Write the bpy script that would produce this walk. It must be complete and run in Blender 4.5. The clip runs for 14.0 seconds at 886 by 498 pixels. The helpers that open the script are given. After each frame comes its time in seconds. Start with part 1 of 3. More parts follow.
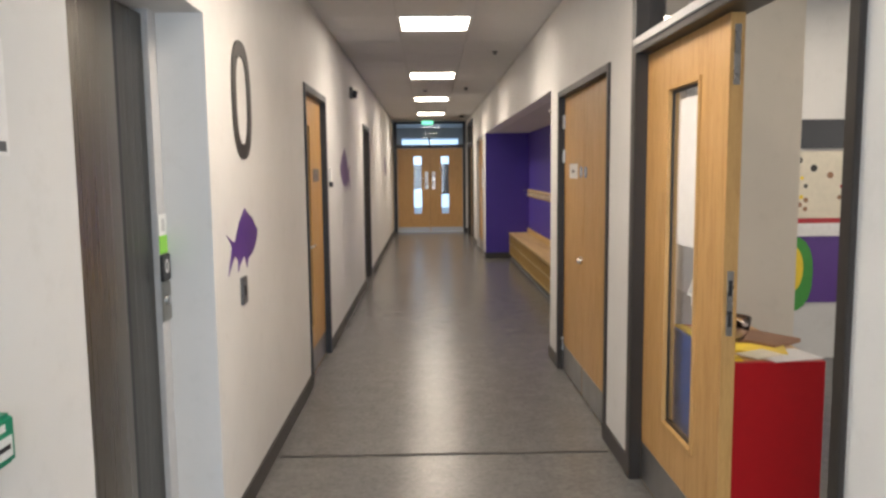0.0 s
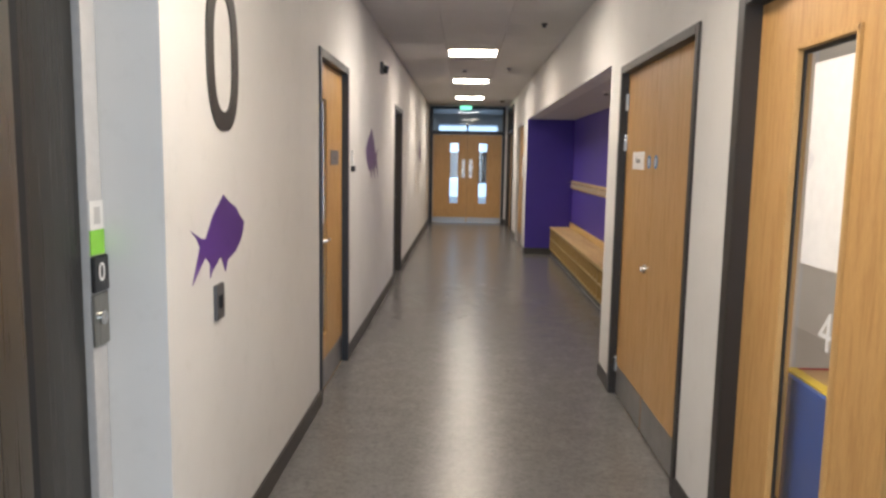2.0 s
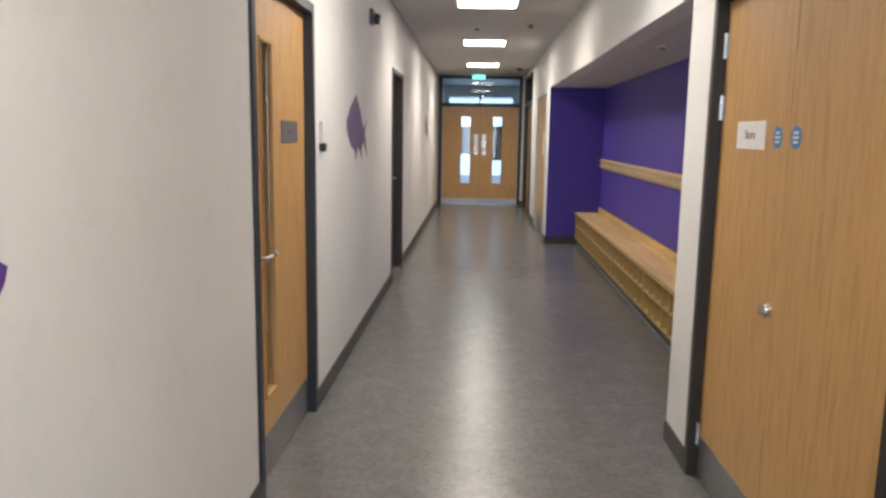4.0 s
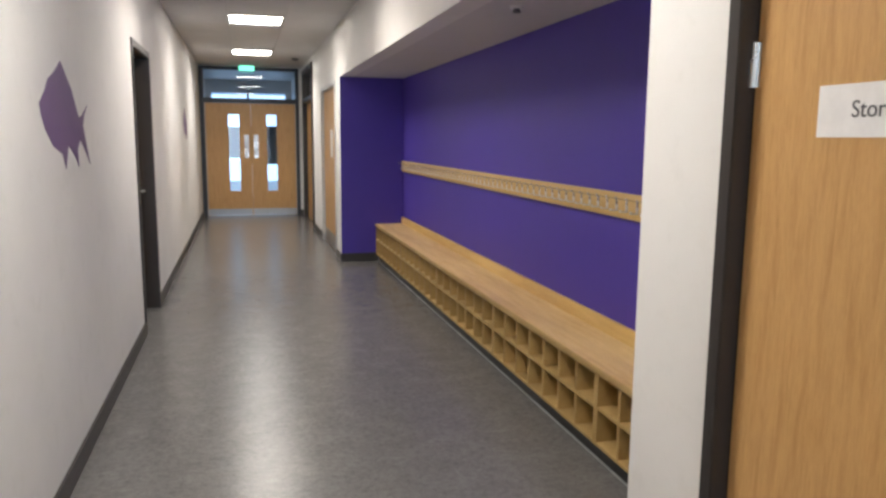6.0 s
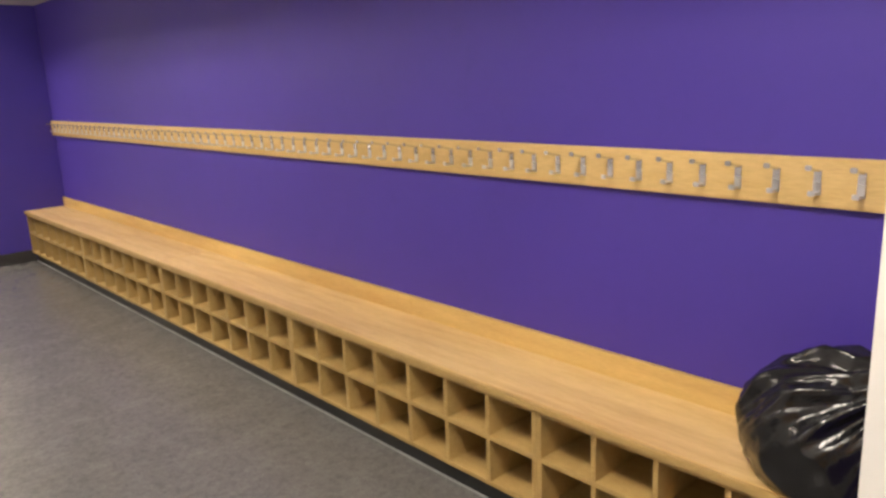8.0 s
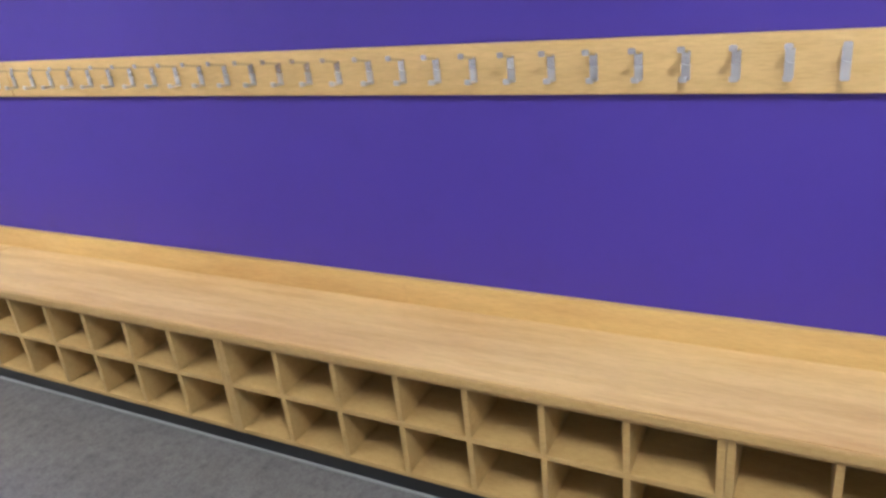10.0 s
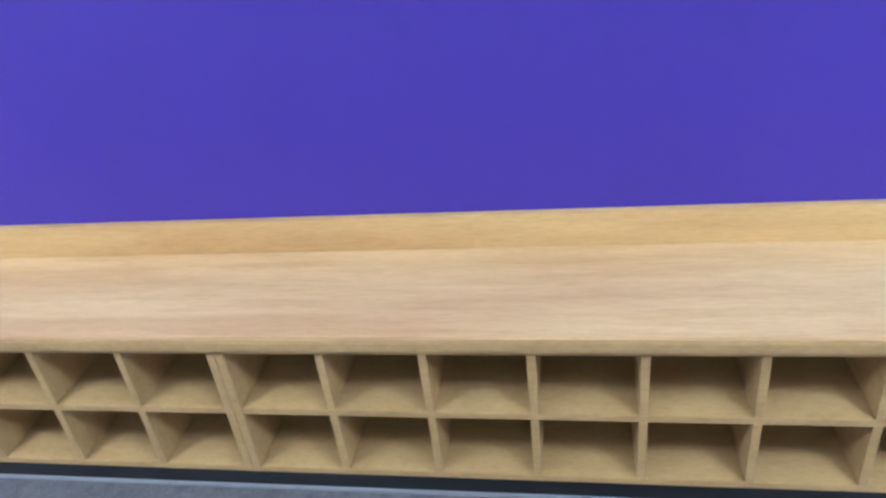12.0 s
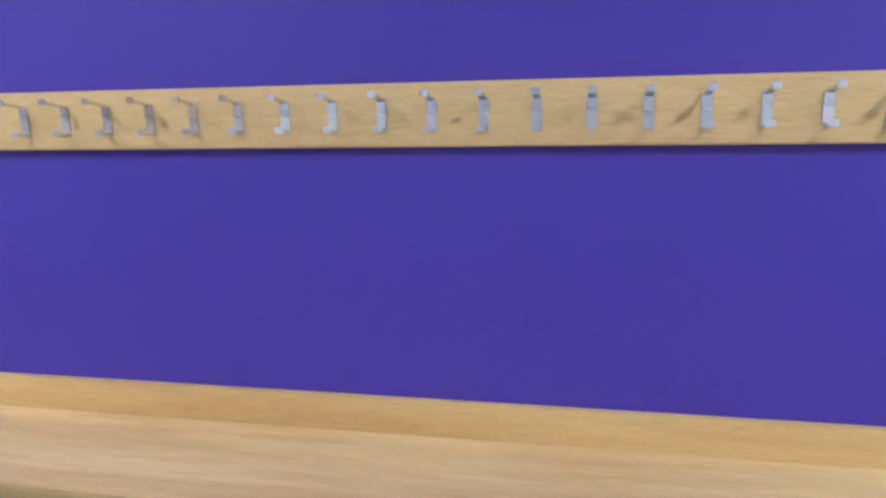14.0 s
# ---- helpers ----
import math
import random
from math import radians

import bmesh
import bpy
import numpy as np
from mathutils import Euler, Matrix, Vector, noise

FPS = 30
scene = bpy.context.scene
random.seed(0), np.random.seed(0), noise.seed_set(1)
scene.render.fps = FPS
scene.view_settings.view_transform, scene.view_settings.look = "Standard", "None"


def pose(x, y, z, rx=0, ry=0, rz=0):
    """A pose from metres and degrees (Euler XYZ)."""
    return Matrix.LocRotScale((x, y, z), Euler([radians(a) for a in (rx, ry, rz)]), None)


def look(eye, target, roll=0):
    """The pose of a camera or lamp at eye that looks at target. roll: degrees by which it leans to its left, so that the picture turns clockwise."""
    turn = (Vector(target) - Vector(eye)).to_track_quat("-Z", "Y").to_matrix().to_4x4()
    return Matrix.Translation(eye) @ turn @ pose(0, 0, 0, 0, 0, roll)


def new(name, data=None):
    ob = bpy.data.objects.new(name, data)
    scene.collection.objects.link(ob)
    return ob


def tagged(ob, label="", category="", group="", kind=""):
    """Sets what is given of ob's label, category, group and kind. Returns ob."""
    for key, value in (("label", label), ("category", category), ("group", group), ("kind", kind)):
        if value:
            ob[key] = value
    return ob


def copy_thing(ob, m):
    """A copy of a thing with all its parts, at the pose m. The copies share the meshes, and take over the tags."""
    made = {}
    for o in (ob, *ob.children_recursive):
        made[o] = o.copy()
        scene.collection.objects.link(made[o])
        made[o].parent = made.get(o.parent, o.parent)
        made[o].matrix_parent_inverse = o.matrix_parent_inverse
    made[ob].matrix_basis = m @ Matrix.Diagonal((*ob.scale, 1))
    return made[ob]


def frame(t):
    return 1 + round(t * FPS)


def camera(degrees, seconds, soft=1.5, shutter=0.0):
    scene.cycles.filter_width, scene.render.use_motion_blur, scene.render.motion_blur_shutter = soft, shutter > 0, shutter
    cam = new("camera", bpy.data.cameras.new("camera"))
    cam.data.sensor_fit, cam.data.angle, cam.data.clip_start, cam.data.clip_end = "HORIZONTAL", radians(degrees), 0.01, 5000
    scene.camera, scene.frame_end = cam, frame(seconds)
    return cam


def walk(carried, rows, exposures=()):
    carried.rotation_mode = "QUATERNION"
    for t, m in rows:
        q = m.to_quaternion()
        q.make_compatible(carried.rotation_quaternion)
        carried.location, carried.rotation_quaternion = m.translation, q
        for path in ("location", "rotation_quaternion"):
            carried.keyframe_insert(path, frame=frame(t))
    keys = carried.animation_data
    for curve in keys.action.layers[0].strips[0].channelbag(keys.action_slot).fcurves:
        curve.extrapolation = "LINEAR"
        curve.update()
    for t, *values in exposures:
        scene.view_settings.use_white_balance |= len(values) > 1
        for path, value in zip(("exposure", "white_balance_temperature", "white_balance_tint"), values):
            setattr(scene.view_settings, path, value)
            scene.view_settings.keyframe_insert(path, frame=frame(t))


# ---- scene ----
cam = camera(62.2, 14.0, soft=2.7)
PATH = [
    (0, (2.359, 0.912, 1.52), (2.397, 2.883, 1.309), -0.6),
    (0.5, (2.362, 0.94, 1.514), (2.257, 2.923, 1.282), -1.5),
    (1, (2.334, 1.115, 1.519), (2.155, 3.093, 1.283), -1.4),
    (1.5, (2.314, 1.39, 1.51), (2.226, 3.374, 1.273), 0.1),
    (2, (2.37, 1.713, 1.498), (2.314, 3.697, 1.254), 1.0),
    (2.2, (2.38, 1.843, 1.495), (2.305, 3.826, 1.251), 1.0),
    (4.3, (2.359, 3.487, 1.492), (2.271, 5.46, 1.174), 0.9),
    (4.5, (2.351, 3.647, 1.479), (2.299, 5.62, 1.159), 1.4),
    (5, (2.358, 4.071, 1.478), (2.389, 6.051, 1.195), 4.2),
    (5.5, (2.29, 4.52, 1.472), (2.525, 6.492, 1.236), 2.2),
    (6, (2.246, 4.921, 1.445), (2.765, 6.83, 1.149), 0.5),
    (6.5, (2.25, 5.354, 1.462), (2.937, 7.21, 1.169), 0.9),
    (7, (2.187, 5.759, 1.448), (3.124, 7.489, 1.091), -1.2),
    (7.5, (2.153, 6.095, 1.435), (3.305, 7.667, 0.987), -2.4),
    (8, (2.166, 6.455, 1.42), (3.479, 7.893, 0.962), -2.5),
    (8.5, (2.154, 6.825, 1.427), (3.588, 8.141, 0.968), -2.8),
    (8.7, (2.175, 6.951, 1.405), (3.653, 8.217, 0.948), -2.5),
    (10.8, (2.552, 8.078, 1.433), (4.202, 8.786, 0.551), -8.9),
    (11, (2.586, 8.181, 1.398), (4.27, 8.834, 0.54), -8.9),
    (11.5, (2.688, 8.404, 1.335), (4.407, 8.914, 0.449), -9.5),
    (12, (2.723, 8.527, 1.26), (4.402, 8.882, 0.233), -7.4),
    (12.5, (2.74, 8.532, 1.25), (4.419, 8.819, 0.201), -5.8),
    (13, (2.741, 8.53, 1.285), (4.524, 8.781, 0.415), -3.7),
    (13.2, (2.695, 8.53, 1.269), (4.55, 8.791, 0.567), -2.6),
    (13.5, (2.684, 8.539, 1.207), (4.59, 8.834, 0.679), -1.7),
    (14, (2.657, 8.552, 1.209), (4.559, 8.952, 0.735), -1.7),
]
walk(cam, [(t, look(eye, aim, roll)) for t, eye, aim, roll in PATH],
     exposures=[(0.0, 0.05, 6200, 10), (2.2, 0.10, 6050, 10), (4.3, 0.26, 5700, 8), (5.5, 0.34, 5650, 8), (7.0, 0.46, 5650, 9), (8.0, 0.92, 6150, 9), (8.7, 1.05, 6250, 9),
                (10.8, 0.92, 4450, 7), (11.5, 0.98, 4450, 8), (12.0, 1.18, 4200, 9), (12.6, 1.18, 4200, 9), (13.0, 1.15, 4150, 10), (13.4, 0.88, 4450, 9), (14.0, 0.86, 4450, 9)])

# ---- world and large lights ----
world = bpy.data.worlds.new("world")
scene.world = world
world.use_nodes = True
wn = world.node_tree
sky = wn.nodes.new("ShaderNodeTexSky")
sky.sky_type, sky.sun_disc = "NISHITA", False
sky.sun_elevation, sky.sun_rotation = radians(35), radians(200)
wn.links.new(sky.outputs[0], wn.nodes["Background"].inputs[0])
wn.nodes["Background"].inputs[1].default_value = 0.12

PANEL_STRENGTH = 25.0
LAMP_POWER = 14.5
PANEL_COLOUR = (1.0, 0.86, 0.70)


def area(name, m, sx, sy, power, colour, spread=180.0):
    d = bpy.data.lights.new(name, "AREA")
    d.shape, d.size, d.size_y, d.energy, d.color = "RECTANGLE", sx, sy, power, colour
    d.spread = radians(spread)
    ob = new(name, d)
    ob.matrix_world = m
    return ob


# daylight through the glazed entrance behind the start and the far lobby's glazing; the classroom lamp is an added fill
area("entrance_daylight", look((2.43, -1.12, 1.4), (2.43, 5, 1.2)), 1.6, 2.0, 62, (0.72, 0.86, 1.0))
area("classroom_fill", look((7.85, 2.8, 1.6), (4, 3.6, 1.0)), 3.0, 1.5, 70, (1.0, 0.94, 0.88))
area("lobby_daylight", look((2.43, 23.52, 1.3), (2.43, 19, 1.2)), 1.7, 2.3, 14, (0.62, 0.80, 1.0))

# the prismatic ceiling panels throw most of their light downwards
H = 2.72                       # ceiling height
LIGHT_Y = [0.45, 3.77, 7.10, 10.43, 13.50, 16.72]
for y in LIGHT_Y:
    area("panel_lamp", Matrix.Translation((2.43, y, H - 0.012)), 0.53, 0.53, LAMP_POWER, PANEL_COLOUR, 135)


# ---- materials ----
def nodes_of(name):
    m = bpy.data.materials.new(name)
    m.use_nodes = True
    nt = m.node_tree
    return m, nt, nt.nodes["Principled BSDF"]


def mapped(nt, scale, rand=0.0):
    tc = nt.nodes.new("ShaderNodeTexCoord")
    mp = nt.nodes.new("ShaderNodeMapping")
    mp.inputs["Scale"].default_value = scale
    nt.links.new(tc.outputs["Object"], mp.inputs["Vector"])
    if rand:
        oi = nt.nodes.new("ShaderNodeObjectInfo")
        mu = nt.nodes.new("ShaderNodeMath")
        mu.operation = "MULTIPLY"
        mu.inputs[1].default_value = rand
        nt.links.new(oi.outputs["Random"], mu.inputs[0])
        nt.links.new(mu.outputs[0], mp.inputs["Location"])
    return mp


def noise_tex(nt, mp, scale, detail=4.0, rough=0.6):
    n = nt.nodes.new("ShaderNodeTexNoise")
    n.inputs["Scale"].default_value, n.inputs["Detail"].default_value, n.inputs["Roughness"].default_value = scale, detail, rough
    nt.links.new(mp.outputs[0], n.inputs["Vector"])
    return n


def ramp(nt, src, stops):
    r = nt.nodes.new("ShaderNodeValToRGB")
    el = r.color_ramp.elements
    while len(el) < len(stops):
        el.new(0.5)
    for e, (p, c) in zip(el, stops):
        e.position, e.color = p, (*c, 1)
    nt.links.new(src, r.inputs[0])
    return r


def bump(nt, src, bsdf, strength, dist):
    b = nt.nodes.new("ShaderNodeBump")
    b.inputs["Strength"].default_value, b.inputs["Distance"].default_value = strength, dist
    nt.links.new(src, b.inputs["Height"])
    nt.links.new(b.outputs[0], bsdf.inputs["Normal"])


def mul(nt, a, b):
    m = nt.nodes.new("ShaderNodeMix")
    m.data_type, m.blend_type = "RGBA", "MULTIPLY"
    m.inputs[0].default_value = 1.0
    nt.links.new(a, m.inputs[6])
    nt.links.new(b, m.inputs[7])
    return m.outputs[2]


def shade(c, k):
    return tuple(min(1.0, v * k) for v in c)


def paint(name, c, rough=0.6, spread=0.06, grain=180, bumpy=0.12):
    """Rolled emulsion or sprayed paint: faint blotches, fine stipple."""
    m, nt, b = nodes_of(name)
    mp = mapped(nt, (1, 1, 1))
    big = noise_tex(nt, mp, 1.3, 5)
    r = ramp(nt, big.outputs[0], [(0.3, shade(c, 1 - spread)), (0.7, shade(c, 1 + spread * 0.6))])
    scuff = noise_tex(nt, mp, 9, 6, 0.7)
    r2 = ramp(nt, scuff.outputs[0], [(0.25, (0.93, 0.93, 0.92)), (0.45, (1, 1, 1))])
    nt.links.new(mul(nt, r.outputs[0], r2.outputs[0]), b.inputs["Base Color"])
    b.inputs["Roughness"].default_value = rough
    fine = noise_tex(nt, mp, grain, 2)
    bump(nt, fine.outputs[0], b, bumpy, 0.001)
    return m


def wood(name, light, dark, stretch, rough=0.35, rand=8.0, knots=False):
    """Oak or beech veneer, grain along the axis that stretch squeezes."""
    m, nt, b = nodes_of(name)
    mp = mapped(nt, stretch, rand)
    g1 = noise_tex(nt, mp, 9, 6, 0.62)
    g1.inputs["Distortion"].default_value = 0.5
    r = ramp(nt, g1.outputs[0], [(0.28, dark), (0.5, shade(light, 0.93)), (0.72, light)])
    g2 = noise_tex(nt, mp, 60, 3, 0.7)
    r2 = ramp(nt, g2.outputs[0], [(0.3, (0.86, 0.83, 0.8)), (0.6, (1, 1, 1))])
    col = mul(nt, r.outputs[0], r2.outputs[0])
    if knots:
        w = noise_tex(nt, mp, 2.2, 2, 0.5)
        r3 = ramp(nt, w.outputs[0], [(0.35, (0.84, 0.78, 0.74)), (0.55, (1, 1, 1))])
        col = mul(nt, col, r3.outputs[0])
    nt.links.new(col, b.inputs["Base Color"])
    rr = ramp(nt, g1.outputs[0], [(0.3, (rough + 0.12,) * 3), (0.7, (rough,) * 3)])
    nt.links.new(rr.outputs[0], b.inputs["Roughness"])
    bump(nt, g2.outputs[0], b, 0.06, 0.001)
    return m


def metal(name, c, rough=0.3, stretch=(1, 1, 1), aniso=0.0):
    m, nt, b = nodes_of(name)
    b.inputs["Metallic"].default_value = 1.0
    mp = mapped(nt, stretch)
    n = noise_tex(nt, mp, 40, 4)
    r = ramp(nt, n.outputs[0], [(0.3, shade(c, 0.93)), (0.7, c)])
    nt.links.new(r.outputs[0], b.inputs["Base Color"])
    n2 = noise_tex(nt, mp, 7, 3)
    rr = ramp(nt, n2.outputs[0], [(0.3, (rough * 0.8,) * 3), (0.7, (rough * 1.25,) * 3)])
    nt.links.new(rr.outputs[0], b.inputs["Roughness"])
    return m


def plain(name, c, rough=0.5, metallic=0.0, coat=0.0):
    m, nt, b = nodes_of(name)
    mp = mapped(nt, (1, 1, 1))
    n = noise_tex(nt, mp, 25, 4)
    r = ramp(nt, n.outputs[0], [(0.3, shade(c, 0.9)), (0.7, c)])
    nt.links.new(r.outputs[0], b.inputs["Base Color"])
    b.inputs["Roughness"].default_value, b.inputs["Metallic"].default_value = rough, metallic
    b.inputs["Coat Weight"].default_value = coat
    return m


def glow(name, c, strength):
    m, nt, b = nodes_of(name)
    b.inputs["Base Color"].default_value = (*shade(c, 0.8), 1)
    b.inputs["Emission Color"].default_value = (*c, 1)
    b.inputs["Emission Strength"].default_value = strength
    return m


def vinyl(name):
    """Grey safety flooring: soft mottle, small flecks, satin polish with scuffs."""
    m, nt, b = nodes_of(name)
    mp = mapped(nt, (1, 1, 1))
    a = noise_tex(nt, mp, 7, 6, 0.65)
    r = ramp(nt, a.outputs[0], [(0.25, (0.150, 0.145, 0.141)), (0.5, (0.172, 0.166, 0.161)), (0.75, (0.205, 0.199, 0.192))])
    c = noise_tex(nt, mp, 32, 5, 0.7)
    r2 = ramp(nt, c.outputs[0], [(0.28, (0.62, 0.62, 0.63)), (0.5, (0.86, 0.86, 0.86)), (0.72, (1.0, 0.99, 0.98))])
    v = nt.nodes.new("ShaderNodeTexVoronoi")
    v.inputs["Scale"].default_value = 240
    nt.links.new(mp.outputs[0], v.inputs["Vector"])
    r3 = ramp(nt, v.outputs["Color"], [(0.15, (0.8, 0.8, 0.8)), (0.8, (1, 1, 1))])
    nt.links.new(mul(nt, mul(nt, r.outputs[0], r2.outputs[0]), r3.outputs[0]), b.inputs["Base Color"])
    rr = ramp(nt, a.outputs[0], [(0.25, (0.255,) * 3), (0.75, (0.27,) * 3)])
    nt.links.new(rr.outputs[0], b.inputs["Roughness"])
    bump(nt, c.outputs[0], b, 0.02, 0.0004)
    return m


def glass(name, tint=(1, 1, 1), rough=0.0):
    m, nt, b = nodes_of(name)
    b.inputs["Base Color"].default_value = (*tint, 1)
    b.inputs["Transmission Weight"].default_value = 1.0
    b.inputs["Roughness"].default_value = rough
    b.inputs["IOR"].default_value = 1.45
    return m


def bag_plastic(name):
    m, nt, b = nodes_of(name)
    b.inputs["Base Color"].default_value = (0.008, 0.008, 0.009, 1)
    b.inputs["Roughness"].default_value = 0.2
    mp = mapped(nt, (1, 1, 1))
    n = noise_tex(nt, mp, 16, 5, 0.6)
    n.inputs["Distortion"].default_value = 1.2
    bump(nt, n.outputs[0], b, 0.22, 0.012)
    return m


WHITE = paint("white_emulsion", (0.69, 0.68, 0.66), 0.62)
BEIGE = paint("cream_emulsion", (0.70, 0.64, 0.54), 0.65)
PURPLE = paint("purple_emulsion", (0.064, 0.036, 0.335), 0.55, 0.05)
CEIL = paint("ceiling_tile_white", (0.58, 0.57, 0.56), 0.9, 0.03, 320, 0.3)
GRID = plain("ceiling_grid", (0.50, 0.49, 0.48), 0.5)
FLOOR = vinyl("vinyl_floor")
SKIRT = plain("skirting_vinyl", (0.042, 0.035, 0.030), 0.45)
STRIP = plain("floor_strip", (0.05, 0.045, 0.04), 0.5)
BEAD = plain("floor_edge_seal", (0.24, 0.24, 0.24), 0.5)
FRAME = plain("dark_frame_paint", (0.027, 0.022, 0.019), 0.42)
FRAME_BLUE = plain("slate_frame_paint", (0.024, 0.028, 0.035), 0.42)
DOOR = wood("oak_veneer_upright", (0.58, 0.345, 0.125), (0.44, 0.245, 0.078), (5.0, 5.0, 0.45), 0.33)
LIP = wood("oak_lipping", (0.60, 0.37, 0.14), (0.50, 0.29, 0.10), (5.0, 5.0, 0.5), 0.4)
BENCH = wood("beech_boards", (0.74, 0.535, 0.235), (0.64, 0.435, 0.175), (4.5, 0.42, 4.5), 0.33, 3.0, True)
UPST = wood("beech_upstand", (0.72, 0.505, 0.185), (0.65, 0.44, 0.15), (4.5, 0.42, 4.5), 0.36, 3.0, True)
# the seat's beech made darker, shade under the seat being in its colour
PLY_SHADED = wood("beech_ply_shaded", (0.47, 0.325, 0.118), (0.40, 0.265, 0.09), (3.0, 0.8, 3.0), 0.42)
# dark brown holds the shade deep inside the cubbies
BACK_SHADED = plain("cubby_back_shaded", (0.06, 0.038, 0.022), 0.6)
RAILW = wood("beech_rail", (0.72, 0.515, 0.21), (0.63, 0.435, 0.16), (4.0, 0.5, 4.0), 0.36)
STEEL = metal("brushed_steel", (0.62, 0.62, 0.61), 0.28)
LIFTST = metal("lift_steel", (0.34, 0.325, 0.29), 0.30, (14, 14, 0.15))
# the same steel darkened: the set-back leaf's shade is put into the colour
LIFT_SHADED = metal("lift_steel_shade", (0.13, 0.12, 0.105), 0.30, (14, 14, 0.15))
KICK = metal("kick_plate_steel", (0.42, 0.42, 0.42), 0.36)
CHROME = metal("hook_steel", (0.74, 0.745, 0.76), 0.27)
GLASS = glass("clear_glass")
GLASS_END = glass("door_glass", (0.86, 0.93, 1.0))
BLACK = plain("black_plastic", (0.015, 0.015, 0.016), 0.4)
DGREY = plain("grey_plastic", (0.10, 0.10, 0.105), 0.45)
LGREY = plain("light_grey_paint", (0.50, 0.50, 0.50), 0.4)
WHITEP = plain("white_plastic", (0.76, 0.76, 0.74), 0.35)
PAPER = plain("white_paper", (0.80, 0.79, 0.78), 0.7)
CREAMP = plain("cream_paper", (0.74, 0.68, 0.55), 0.7)
GREEN = plain("green_plastic", (0.010, 0.24, 0.13), 0.32)
LIME = plain("lime_label", (0.26, 0.62, 0.06), 0.5)
BLUE = plain("blue_panel", (0.030, 0.085, 0.34), 0.4)
BLUED = plain("blue_disc", (0.020, 0.22, 0.55), 0.4)
RED = plain("red_panel", (0.42, 0.004, 0.010), 0.38)
YELLOW = plain("yellow_card", (0.80, 0.58, 0.03), 0.5)
FISH = paint("purple_vinyl_decal", (0.095, 0.035, 0.235), 0.45, 0.16)
FISHG = paint("faded_purple_decal", (0.13, 0.075, 0.19), 0.5, 0.12)
CHAR = plain("charcoal_decal", (0.030, 0.026, 0.023), 0.5)
LEAFG = plain("green_card", (0.06, 0.30, 0.05), 0.6)
BROWN = plain("brown_ink", (0.30, 0.16, 0.09), 0.7)
PLATE = plain("grey_sign_plate", (0.13, 0.125, 0.14), 0.4)
BAG = bag_plastic("black_bin_bag_plastic")
PANEL = glow("light_diffuser", PANEL_COLOUR, PANEL_STRENGTH)
EXITG = glow("exit_sign_green", (0.25, 0.9, 0.55), 1.6)
SKYPANE = glow("distant_daylight", (0.66, 0.82, 1.0), 0.4)


# ---- mesh helpers ----
def bx(bm, lo, hi, bevel=0.0):
    """A box from corner to corner, its edges rounded by bevel."""
    r = bmesh.ops.create_cube(bm, size=1.0)
    vs = r["verts"]
    for v in vs:
        v.co = Vector([(lo[i] + hi[i]) / 2 + v.co[i] * (hi[i] - lo[i]) for i in range(3)])
    if bevel:
        es = {e for v in vs for e in v.link_edges}
        bmesh.ops.bevel(bm, geom=list(es), offset=bevel, segments=2, affect="EDGES", clamp_overlap=True)
    return bm


def tube(bm, a, b, r, seg=12, r2=None):
    """A round bar from a to b."""
    a, b = Vector(a), Vector(b)
    d = b - a
    m = Matrix.Translation((a + b) / 2) @ d.to_track_quat("Z", "Y").to_matrix().to_4x4()
    bmesh.ops.create_cone(bm, cap_ends=True, segments=seg, radius1=r, radius2=r if r2 is None else r2, depth=d.length, matrix=m)
    return bm


def ball(bm, c, r, scale=(1, 1, 1), u=14, v=10):
    bmesh.ops.create_uvsphere(bm, u_segments=u, v_segments=v, radius=r, matrix=Matrix.Translation(c) @ Matrix.Diagonal((*scale, 1)))
    return bm


def slab(bm, pts, axis_dir):
    """A flat outline pushed along a direction into a thin plate."""
    f = bm.faces.new([bm.verts.new(p) for p in pts])
    ex = bmesh.ops.extrude_face_region(bm, geom=[f])
    bmesh.ops.translate(bm, vec=axis_dir, verts=[g for g in ex["geom"] if isinstance(g, bmesh.types.BMVert)])
    bmesh.ops.recalc_face_normals(bm, faces=bm.faces)
    return bm


def mesh_of(name, bm, mat, smooth=False):
    me = bpy.data.meshes.new(name)
    bmesh.ops.recalc_face_normals(bm, faces=bm.faces)
    bm.to_mesh(me)
    bm.free()
    if mat:
        me.materials.append(mat)
    if smooth:
        for p in me.polygons:
            p.use_smooth = True
    return me


def part(name, bm, mat, parent, label="", smooth=False):
    ob = new(name, mesh_of(name, bm, mat, smooth))
    ob.parent = parent
    if label:
        ob["label"] = label
    return ob


def thing(name, at, label, category, group=""):
    ob = new(name)
    ob.location = at
    ob.empty_display_size = 0.05
    return tagged(ob, label, category, group)


def structure(name, bm, mat, label="", category=""):
    ob = new(name, mesh_of(name, bm, mat))
    return tagged(ob, label, category, kind="structure")


def B(lo, hi, bevel=0.0):
    return bx(bmesh.new(), lo, hi, bevel)


def text_mesh(body, size, extrude=0.0006):
    c = bpy.data.curves.new("words", "FONT")
    c.body, c.size, c.extrude, c.align_x, c.align_y = body, size, extrude, "CENTER", "CENTER"
    tmp = bpy.data.objects.new("words", c)
    scene.collection.objects.link(tmp)
    bpy.context.view_layer.update()
    me = bpy.data.meshes.new_from_object(tmp.evaluated_get(bpy.context.evaluated_depsgraph_get()))
    bpy.data.objects.remove(tmp)
    bpy.data.curves.remove(c)
    return me


